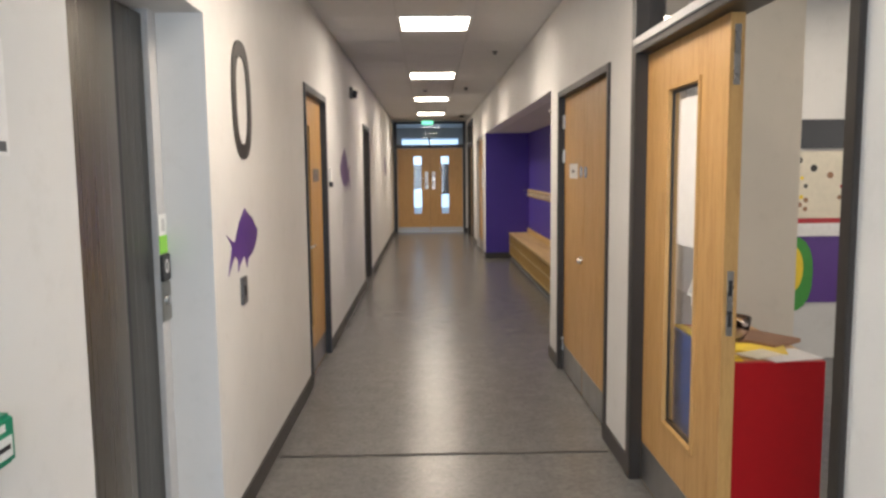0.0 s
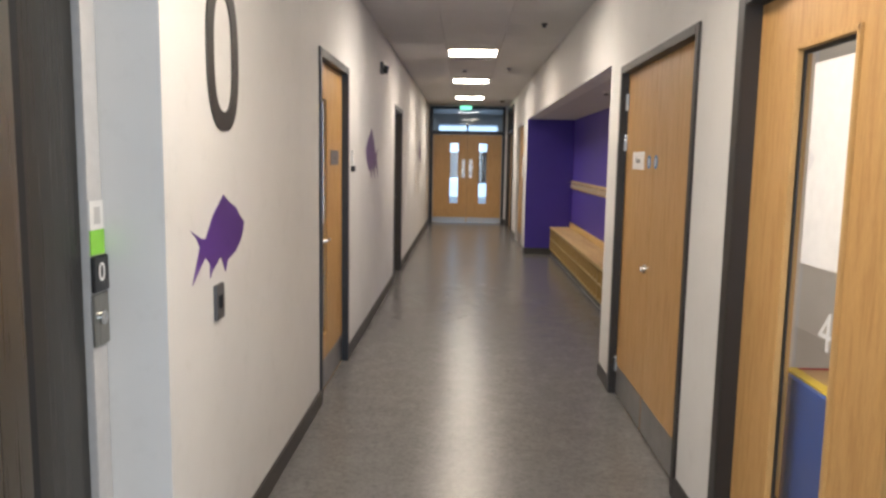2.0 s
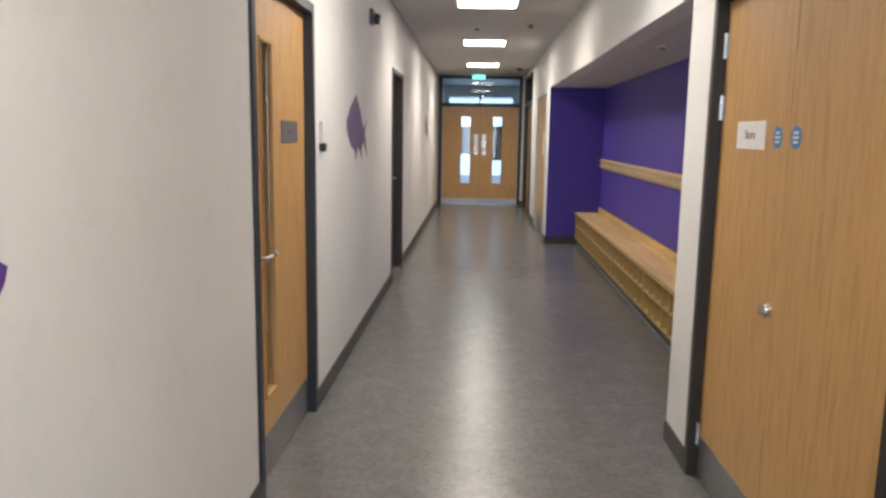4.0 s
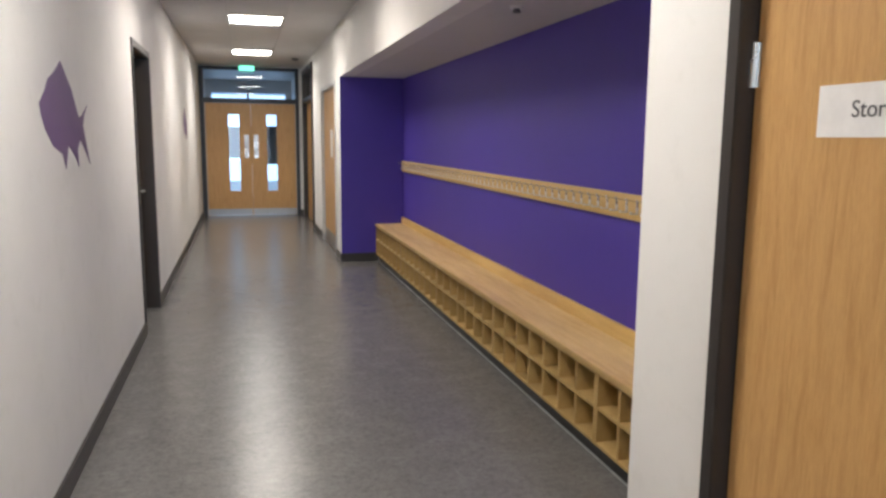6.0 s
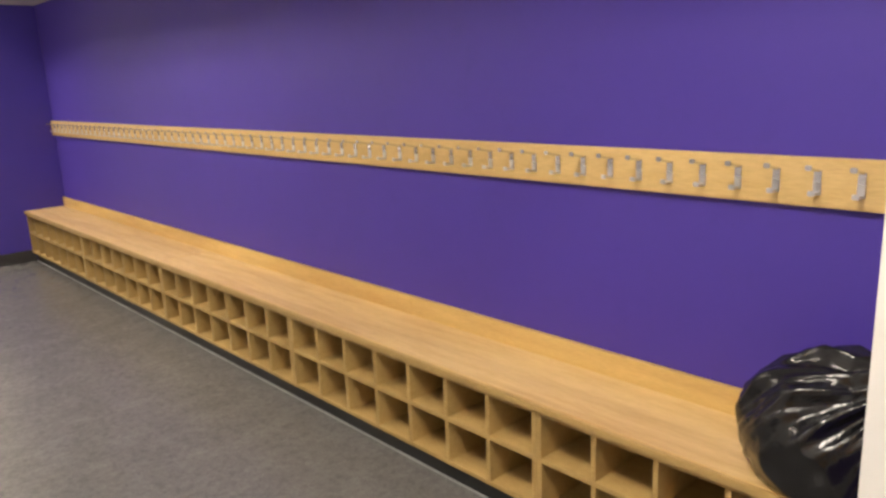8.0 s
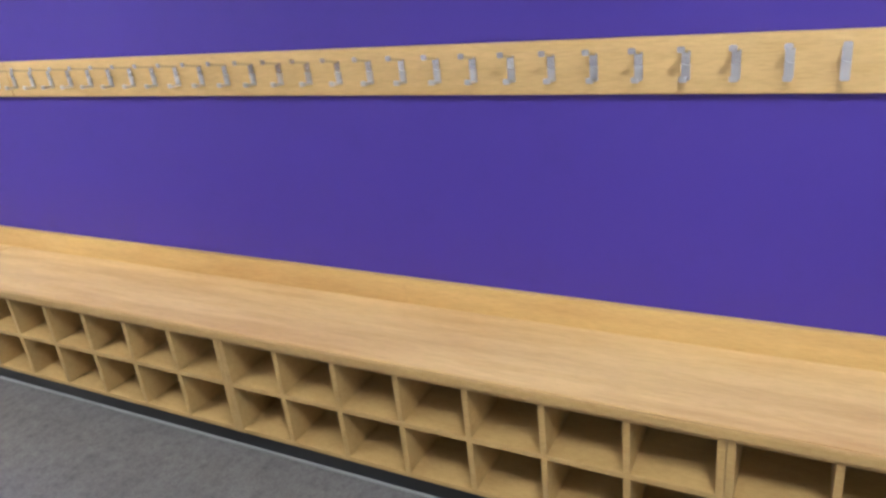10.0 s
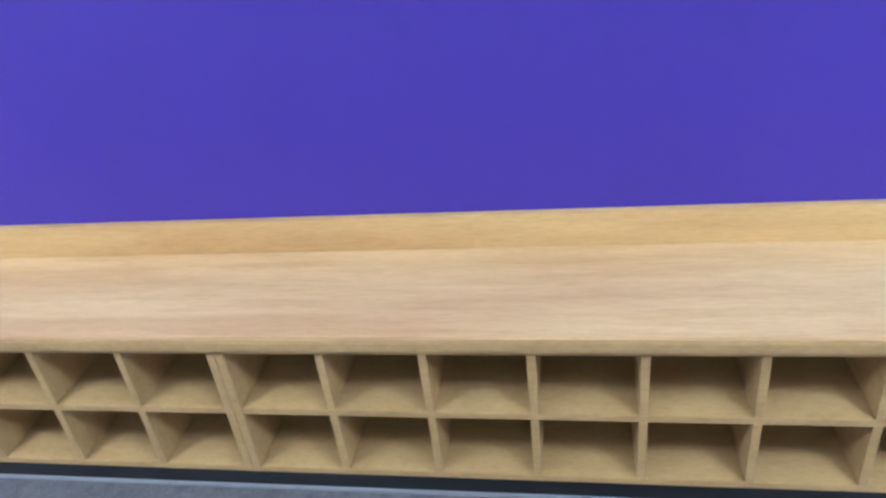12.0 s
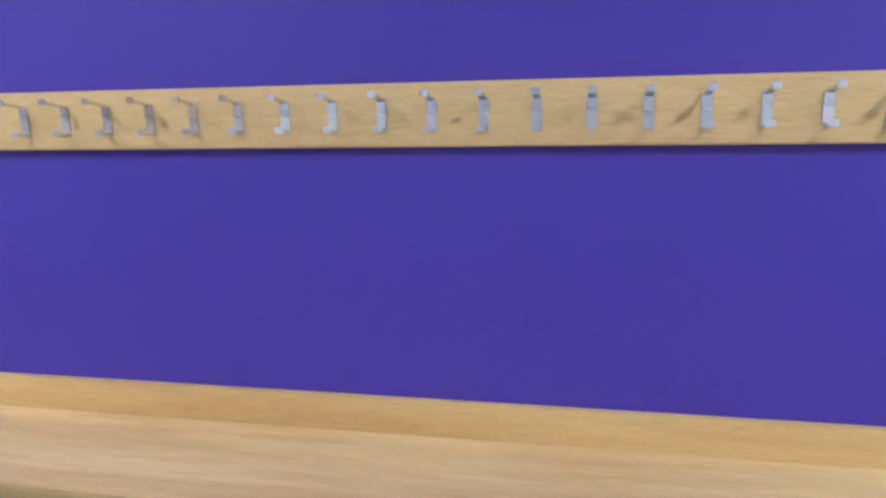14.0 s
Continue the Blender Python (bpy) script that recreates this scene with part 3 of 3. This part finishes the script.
for a, b, g0, g1, hx in ((1.605, 2.409, 2.01, 2.20, 2.325), (2.413, 3.217, 2.69, 2.87, 2.497)):
    leaf = bmesh.new()
    for lo, hi in (((a, 0, 0.012), (g0, 0.05, 2.06)), ((g1, 0, 0.012), (b, 0.05, 2.06)), ((g0, 0, 0.012), (g1, 0.05, 0.46)), ((g0, 0, 1.86), (g1, 0.05, 2.06))):
        bx(leaf, lo, hi)
    lf = part("leaf", leaf, DOOR, dend)
    p = part("pane", B((g0, 0.02, 0.46), (g1, 0.026, 1.86)), GLASS_END, dend, "slim glass vision panel")
    p.visible_shadow = False
    part("kick_plate", B((a + 0.01, -0.003, 0.015), (b - 0.01, -0.0005, 0.13)), KICK, dend, "steel kick plate")
    part("push_plate", B((hx - 0.04, -0.003, 1.07), (hx + 0.04, -0.0005, 1.49)), STEEL, dend, "steel finger plate")
    h = bmesh.new()
    tube(h, (hx, -0.05, 1.11), (hx, -0.05, 1.45), 0.011)
    for z in (1.14, 1.42):
        tube(h, (hx, -0.05, z), (hx, 0, z), 0.009)
    part("door_handle", h, STEEL, dend, "steel pull handle", True)
    e = bmesh.new()
    bx(e, ((a - 0.002) if hx < 2.41 else (b - 0.006), -0.004, 0.012), ((a + 0.006) if hx < 2.41 else (b + 0.002), 0, 2.06))
    part("edge_strip", e, LGREY, dend, "pale edge protector")

# green exit sign by the far doors
ex = thing("exit_sign", (2.36, 18.75, H), "small lit green exit sign hung from the ceiling", "exit sign")
part("housing", B((-0.15, -0.02, -0.02), (0.15, 0.02, 0.0), 0.004), WHITEP, ex)
part("legend_panel", B((-0.13, -0.012, -0.10), (0.13, 0.004, -0.02), 0.002), EXITG, ex, "glowing pale green panel")

# sensors
for x, y, z, r, m, lab in ((3.055, 8.54, H, 0.028, DGREY, "small dark ceiling sensor"), (2.93, 11.84, H, 0.03, DGREY, "small dark ceiling sensor"),
                           (2.33, 12.05, H, 0.05, WHITEP, "round white smoke detector"), (3.66, 8.69, AH, 0.035, WHITEP, "small round detector in the recess ceiling"),
                           (3.12, 17.4, H, 0.06, DGREY, "dark dome sensor near the far doors")):
    d = bmesh.new()
    tube(d, (0, 0, 0), (0, 0, -0.014), r, 24)
    t = thing("ceiling_sensor", (x, y, z), lab, "ceiling sensor")
    part("base", d, m, t)
    d = bmesh.new()
    tube(d, (0, 0, -0.014), (0, 0, -0.034), r * 0.45, 20, r * 0.7)
    part("lens", d, DGREY, t)

# lift
lf = thing("lift_door", (LIFTX, 3.2, 0), "dark brushed steel lift doors, closed", "lift")
part("front_leaf", B((-0.03, LIFT0 - 3.2 + 0.0, 0.0), (0.0, 3.390 - 3.2, 2.10), 0.002), LIFTST, lf)
part("rear_leaf", B((-0.045, 3.425 - 3.2, 0.0), (-0.016, 3.686 - 3.2, 2.10), 0.002), LIFT_SHADED, lf)
part("seam", B((-0.045, 3.392 - 3.2, 0.0), (-0.004, 3.423 - 3.2, 2.10)), BLACK, lf)
jamb = part("jamb", B((-0.045, 3.688 - 3.2, 0.0), (0.006, LIFT1 - 3.2 - 0.001, 2.12), 0.002), LGREY, lf, "pale grey metal jamb")
cp = thing("lift_call_panel", (LIFTX + 0.006, 3.729, 1.20), "lift call panel with label, floor display and button", "call panel")
part("label_card", B((0, -0.038, 0.085), (0.004, 0.038, 0.165)), WHITEP, cp, "white pictogram card")
part("pictogram", B((0.004, -0.016, 0.10), (0.005, 0.016, 0.148)), LGREY, cp)
part("lime_card", B((0, -0.038, 0.015), (0.004, 0.038, 0.084)), LIME, cp, "lime green instruction card")
dsp = part("display", B((0, -0.042, -0.09), (0.012, 0.042, 0.012), 0.003), BLACK, cp, "black floor display showing 0")
words("writing", "0", 0.075, PAPER, dsp, Matrix.Translation((0.0127, 0, -0.037)) @ FACE_RIGHT)
pl = part("button_plate", B((0, -0.042, -0.245), (0.008, 0.042, -0.095), 0.002), LIFTST, cp, "steel button plate")
bt = bmesh.new()
tube(bt, (0.008, 0.0, -0.165), (0.016, 0.0, -0.165), 0.02, 20)
part("button", bt, STEEL, pl)


def ring_outline(a, b, n, p):
    pts = []
    for k in range(n):
        t = 2 * math.pi * k / n
        c, s = math.cos(t), math.sin(t)
        pts.append((math.copysign(abs(c) ** (2 / p), c) * a, math.copysign(abs(s) ** (2 / p), s) * b))
    return pts


# big 0 on the left wall
zb = bmesh.new()
outer, inner = ring_outline(0.165, 0.262, 64, 2.5), ring_outline(0.098, 0.196, 64, 2.6)
rows = []
for x in (0.0, 0.006):
    rows.append([[zb.verts.new((x, u, v)) for u, v in pts] for pts in (outer, inner)])
for k in range(64):
    j = (k + 1) % 64
    (o0, i0), (o1, i1) = rows
    for q in ((o1[k], o1[j], i1[j], i1[k]), (o0[j], o0[k], i0[k], i0[j]), (o0[k], o0[j], o1[j], o1[k]), (i0[j], i0[k], i1[k], i1[j])):
        zb.faces.new(q)
z0 = new("floor_number", mesh_of("floor_number", zb, CHAR))
z0.location = (XL, 4.295, 1.843)
tagged(z0, "large charcoal numeral 0 on the white wall", "wall number")


def fish(at, w, h, flip, mat, label):
    """A flat vinyl fish: pointed back fin, forked tail, two belly fins. Nose towards +y unless flipped."""
    outline = [(0.065, 0.5), (0.13, 0.44), (0.20, 0.38), (0.32, 0.30), (0.38, 0.20), (0.49, 0.08), (0.47, -0.02), (0.42, -0.14), (0.30, -0.28), (0.13, -0.36), (0.08, -0.5),
               (0.03, -0.36), (0.0, -0.28), (-0.05, -0.32), (-0.16, -0.42), (-0.20, -0.5), (-0.20, -0.32), (-0.27, -0.22), (-0.35, -0.30), (-0.49, -0.49), (-0.40, -0.20),
               (-0.36, -0.08), (-0.41, 0.03), (-0.5, 0.14), (-0.34, 0.02), (-0.27, 0.0), (-0.22, 0.09), (-0.13, 0.27), (0.0, 0.42)]
    b = bmesh.new()
    s = -1 if flip else 1
    slab(b, [(0, u * w * s, v * h) for u, v in outline], (0.002, 0, 0))
    ob = new("fish_decal", mesh_of("fish_decal", b, mat))
    ob.location = at
    return tagged(ob, label, "wall decal", "fish decals")


fish((XL, 4.240, 1.222), 0.56, 0.275, False, FISH, "bright purple fish cut-out stuck to the white wall")
fish((XL, 8.44, 1.53), 0.90, 0.45, True, FISHG, "dusky purple fish cut-out beside the second door")
fish((XL, 15.4, 1.62), 0.7, 0.42, True, FISHG, "dusky purple fish cut-out far along the wall")
fr = fish((XR, 18.82, 1.45), 0.34, 0.30, True, FISHG, "small dusky purple fish cut-out by the far doors")
fr.rotation_euler = (0, 0, math.pi)

sw = thing("key_switch", (XL, 4.197, 0.993), "small dark square key switch plate below the fish", "switch")
part("plate", B((0, -0.042, -0.062), (0.012, 0.042, 0.062), 0.003), DGREY, sw)
part("rocker", B((0.012, -0.018, -0.022), (0.017, 0.018, 0.022), 0.002), BLACK, sw)

sp = thing("wall_sounder", (XL, 9.06, 2.37), "small dark alarm sounder high on the wall", "alarm sounder")
part("base", B((0, -0.05, -0.06), (0.03, 0.05, 0.06), 0.006), DGREY, sp)
d = bmesh.new()
tube(d, (0.03, 0, -0.01), (0.075, 0, -0.02), 0.045, 20, 0.036)
part("horn", d, BLACK, sp)

rd_ = thing("door_reader", (XL, 7.20, 1.475), "slim white wall reader with a dark foot", "card reader")
part("body", B((0, -0.03, -0.04), (0.02, 0.03, 0.075), 0.004), WHITEP, rd_)
part("foot", B((0, -0.03, -0.085), (0.03, 0.03, -0.042), 0.004), BLACK, rd_)

# entrance controls on the left wall
ps = thing("exit_notice", (XL, 2.28, 1.672), "white press to exit notice with a black arrow", "sign")
part("board", B((0, -0.13, -0.115), (0.004, 0.13, 0.115), 0.001), PAPER, ps)
ab = bmesh.new()
slab(ab, [(0.0042, u, v) for u, v in ((-0.020, -0.012), (0.020, -0.012), (0.020, 0.048), (0.044, 0.048), (0.0, 0.104), (-0.044, 0.048), (-0.020, 0.048))], (0.0006, 0, 0))
part("arrow", ab, BLACK, ps)
words("writing", "PRESS TO EXIT", 0.031, BLACK, ps, Matrix.Translation((0.0048, 0.0, -0.045)) @ FACE_RIGHT)
bl = bmesh.new()
bx(bl, (0.0042, -0.115, -0.103), (0.0048, 0.0, -0.1))
part("small_print", bl, DGREY, ps)
part("emblem", B((0.0042, 0.082, -0.106), (0.0048, 0.118, -0.086)), DGREY, ps)

gb = thing("door_release", (XL, 2.258, 1.018), "green emergency door release box", "door release")
part("body", B((0, -0.049, -0.050), (0.034, 0.049, 0.048), 0.008), GREEN, gb)
part("element", B((0.034, -0.022, -0.032), (0.036, 0.032, 0.008)), WHITEP, gb, "white break panel")
part("writing", B((0.036, -0.014, -0.017), (0.0366, 0.024, -0.007)), BLACK, gb)
part("marking", B((0.034, -0.006, 0.02), (0.035, 0.014, 0.034)), WHITEP, gb)
wp = thing("exit_button", (XL, 2.128, 0.997), "white square switch plate beside the green box", "switch")
part("plate", B((0, -0.065, -0.07), (0.012, 0.065, 0.07), 0.003), WHITEP, wp)
part("rocker", B((0.012, -0.03, -0.035), (0.016, 0.03, 0.035), 0.002), WHITEP, wp)
gt = thing("door_release", (XL, 2.232, 1.878), "green exit push box above the notice", "door release")
part("body", B((0, -0.06, -0.06), (0.035, 0.06, 0.06), 0.007), GREEN, gt)
part("button", B((0.035, -0.02, -0.02), (0.042, 0.02, 0.02), 0.003), WHITEP, gt)

# ---- coat recess ----
PITCH, UNIT, TH = 0.2, 1.42, 0.016
BX0, BXB = 3.747, 4.055         # cubby fronts and backs
Z_BOT, Z_TOP = 0.080, 0.415
Z_MID = (Z_BOT + 0.016 + Z_TOP) / 2


def cubby_unit(cells):
    """A two-row shoe rack: sides, three shelves, back, and its dividers; origin at its far end on the floor."""
    L = cells * PITCH + 0.02
    t = thing("shoe_rack", (BX0, 0, 0), "beech two-row shoe cubby unit under the bench", "shoe rack", "shoe racks in the recess")
    D = BXB - BX0
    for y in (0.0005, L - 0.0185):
        part("side_panel", B((0, -y - 0.018, Z_BOT), (D, -y, Z_TOP), 0.001), PLY_SHADED, t)
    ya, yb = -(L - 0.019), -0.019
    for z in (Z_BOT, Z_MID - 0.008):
        part("shelf", B((0.001, ya, z), (D - 0.006, yb, z + 0.016), 0.001), PLY_SHADED, t)
    part("top_rail", B((0.002, ya, Z_TOP - 0.010), (D - 0.006, yb, Z_TOP)), PLY_SHADED, t)
    part("back_panel", B((D - 0.006, ya, Z_BOT), (D, yb, Z_TOP)), BACK_SHADED, t, "back panel, the cubby's inner shade put into dark brown")
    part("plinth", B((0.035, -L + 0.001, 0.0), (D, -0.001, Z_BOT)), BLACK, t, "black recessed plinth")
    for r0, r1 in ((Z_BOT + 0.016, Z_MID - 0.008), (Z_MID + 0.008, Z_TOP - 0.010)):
        me = mesh_of("divider", B((0.0015, -TH / 2, r0), (D - 0.007, TH / 2, r1), 0.0008), PLY_SHADED)
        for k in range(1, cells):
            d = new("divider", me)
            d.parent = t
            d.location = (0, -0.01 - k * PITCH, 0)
    return t


u = cubby_unit(7)
u.location = (BX0, 13.48, 0)
for k in range(1, 4):
    copy_thing(u, Matrix.Translation((BX0, 13.48 - k * UNIT, 0)))
last = cubby_unit(4)
last.location = (BX0, 13.48 - 4 * UNIT, 0)

bench = thing("bench_seat", (3.735, AY1, 0.415), "long pale beech bench seat with an upstand", "bench")
for a, b in ((AY1 - 0.003, 10.6403), (10.6397, AY0 + 0.004)):
    # upright edge in darker wood, standing in for the weaker light on it
    part("front_lipping", B((-0.001, b - AY1, 0.007), (0.0105, a - AY1, 0.0295), 0.002), PLY_SHADED, bench, "front edge of the seat, its shade put into darker wood")
    part("seat_board", B((0.011, b - AY1, 0.008), (AX - 3.735 - 0.022, a - AY1, 0.030), 0.003), BENCH, bench)
    part("under_batten", B((0.026, b - AY1, 0.0), (AX - 3.735 - 0.022, a - AY1, 0.007), 0.001), PLY_SHADED, bench)
for a, b in ((AY1 - 0.003, 11.5003), (11.4997, 8.7403), (8.7397, AY0 + 0.004)):
    part("upstand", B((AX - 3.735 - 0.021, b - AY1, 0.0), (AX - 3.735 - 0.002, a - AY1, 0.108), 0.0005), UPST, bench)

rail = thing("coat_rail", (AX, AY1, 1.125), "beech coat rail with steel double hooks on the purple wall", "coat rail")
for a, b in ((AY1 - 0.004, 10.301), (10.299, AY0 + 0.03)):
    part("board", B((-0.020, b - AY1, -0.062), (-0.001, a - AY1, 0.062), 0.003), RAILW, rail)


def hook_mesh():
    """A strap of bent flat steel: upright plate with a long upper arm and a short lower arm, both turned up at the tip."""
    b = bmesh.new()
    w = 0.0092
    bx(b, (-0.0245, -w, -0.032), (-0.0200, w, 0.030), 0.001)
    for z, out, rise, tip in ((0.027, 0.058, 0.012, 0.0080), (-0.029, 0.032, 0.002, 0.0088)):
        arm = bx(bmesh.new(), (-0.022 - out, -w * 0.72, z - 0.003), (-0.020, w * 0.72, z + 0.003), 0.001)
        for v in arm.verts:
            v.co.z += rise * ((-0.020 - v.co.x) / out) ** 2
        m = bpy.data.meshes.new("arm")
        arm.to_mesh(m)
        arm.free()
        b.from_mesh(m)
        bpy.data.meshes.remove(m)
        bx(b, (-0.027 - out, -tip, z + rise - 0.004), (-0.022 - out, tip, z + rise + 0.009), 0.0018)
    for z in (0.012, -0.014):
        tube(b, (-0.0262, 0, z), (-0.0240, 0, z), 0.0035, 8)
    return mesh_of("hook", b, CHROME)


hm = hook_mesh()
HOOK, HY = 0.1006, 8.760
for k in range(-19, 48):
    y = HY + k * HOOK
    if AY0 + 0.08 < y < AY1 - 0.06:
        h = new("hook", hm)
        h.parent = rail
        h.location = (0, y - AY1, 0.002)

# bin bag on the bench: slack plastic, creases running to the tied neck
bb = bmesh.new()
bmesh.ops.create_icosphere(bb, subdivisions=6, radius=1.0)
neck = Vector((-0.15, -0.62, 0.77)).normalized()
side = neck.cross(Vector((1, 0, 0))).normalized()
other = neck.cross(side)
for v in bb.verts:
    d = v.co.normalized()
    lat = d.dot(neck)
    ang = math.atan2(d.dot(other), d.dot(side))
    pull = max(0.0, (lat + 1) / 2)
    crease = 0.0
    for fq, am, ph in ((1.6, 0.085, 1.3), (3.2, 0.060, 4.2), (6.0, 0.022, 9.1)):
        n = noise.noise(Vector((math.cos(ang) * fq, math.sin(ang) * fq, lat * 1.1 + ph)))
        crease += am * (1.0 - 3.0 * abs(n)) * (0.40 + 0.7 * pull)
    crease += 0.045 * noise.noise(d * 2.3 + Vector((5, 1, 2)))
    k = 0.95 + crease + (0.22 * max(0.0, lat - 0.86) / 0.14)
    x, y, z = d.x * 0.175 * k, d.y * 0.225 * k, d.z * 0.203 * k
    if z < -0.115:
        z = -0.115 + (z + 0.115) * 0.06
    v.co = (x, max(y, -0.19), z)
bag = new("bin_bag", mesh_of("bin_bag", bb, BAG, True))
zlow = min(v.co.z for v in bag.data.vertices)
bag.location = (3.872, 6.998, 0.4452 - zlow)
tagged(bag, "full shiny black plastic bin bag on the bench", "bin bag")

# ---- classroom seen through the doorway ----
cu = thing("storage_unit", (3.468, 3.55, 0), "low classroom storage unit, blue side and red end", "storage unit")
part("red_end", B((0.0, 0.0, 0.0), (0.36, 0.022, 0.80), 0.002), RED, cu, "glossy red end panel")
part("blue_side", B((0.0, 0.023, 0.0), (0.02, 0.66, 0.80), 0.002), BLUE, cu, "blue side panel")
part("top", B((0.021, 0.023, 0.770), (0.36, 0.66, 0.798), 0.002), LIP, cu, "wooden top")
part("yellow_liner", B((0.021, 0.023, 0.798), (0.06, 0.66, 0.806)), YELLOW, cu)
part("base", B((0.021, 0.023, 0.0), (0.36, 0.66, 0.10)), BLUE, cu)
part("far_end", B((0.0, 0.662, 0.0), (0.36, 0.68, 0.80), 0.002), RED, cu)
for x, y, z, w, d, r, m, lab in ((3.72, 3.64, 0.80, 0.21, 0.16, 12, PAPER, "loose white paper on the storage unit"), (3.66, 3.74, 0.80, 0.2, 0.14, -20, YELLOW, "yellow folder on the storage unit"),
                                 (3.74, 3.88, 0.80, 0.2, 0.22, 35, BROWN, "brown book on the storage unit"), (3.62, 3.64, 0.806, 0.14, 0.1, 25, CREAMP, "cream paper scrap on the storage unit")):
    hgt = 0.018 if m is BROWN else (0.008 if m is YELLOW else 0.004)
    pb = new("paper_sheet" if m in (PAPER, CREAMP) else "folder", mesh_of("sheet", B((-w / 2, -d / 2, 0), (w / 2, d / 2, hgt), 0.001), m))
    pb.matrix_world = pose(x, y, 0.8005 if z == 0.80 else z, 0, 0, r)
    tagged(pb, lab, "paper")
bowl = bmesh.new()
prof = [(0.03, 0.0), (0.06, 0.01), (0.078, 0.05), (0.085, 0.10), (0.081, 0.10), (0.074, 0.05), (0.056, 0.014), (0.0, 0.008)]
ringv = []
for r, z in prof:
    ringv.append([bowl.verts.new((r * math.cos(2 * math.pi * k / 24), r * math.sin(2 * math.pi * k / 24), z)) for k in range(24)] if r else [bowl.verts.new((0, 0, z))])
for p0, p1 in zip(ringv, ringv[1:]):
    for k in range(24):
        j = (k + 1) % 24
        bowl.faces.new((p0[k], p0[j], p1[j], p1[k]) if len(p1) > 1 else (p0[k], p0[j], p1[0]))
bo = new("plastic_tub", mesh_of("plastic_tub", bowl, GLASS, True))
bo.location = (3.60, 3.88, 0.807)
tagged(bo, "clear plastic tub on the storage unit", "tub")

db = thing("display_board", (5.62, 6.6, 0), "classroom display board with a picture poster", "display board")
part("dark_blind", B((-1.0, -0.03, 1.66), (0.8, 0.0, 1.88), 0.003), BLACK, db, "dark rolled screen")
pp = part("poster", B((-0.60, -0.012, 1.12), (0.30, 0.0, 1.64)), CREAMP, db, "cream poster with brown and red pictures")
random.seed(4)
for k in range(26):
    cx, cz = random.uniform(-0.56, 0.26), random.uniform(1.18, 1.60)
    d = bmesh.new()
    tube(d, (cx, -0.012, cz), (cx, -0.0135, cz), random.uniform(0.012, 0.032), 9)
    part("picture", d, random.choice((BROWN, BROWN, CHAR, RED, YELLOW)), pp)
part("red_border", B((-0.60, -0.016, 1.08), (0.30, 0.0, 1.118)), RED, db)
part("white_border", B((-0.60, -0.014, 0.98), (0.30, 0.0, 1.078)), PAPER, db)
part("purple_panel", B((-0.60, -0.010, 0.45), (0.60, 0.0, 0.975)), FISH, db, "purple backing paper")
ge = bmesh.new()
slab(ge, [(u * 0.18 - 0.42, -0.013, v * 0.30 + 0.68) for u, v in ring_outline(1, 1, 20, 2.4)], (0, -0.004, 0))
part("green_cutout", ge, LEAFG, db, "green leaf cut-out")
ge = bmesh.new()
slab(ge, [(u * 0.10 - 0.42, -0.018, v * 0.19 + 0.72) for u, v in ring_outline(1, 1, 20, 2.0)], (0, -0.004, 0))
part("yellow_cutout", ge, YELLOW, db, "yellow cut-out")
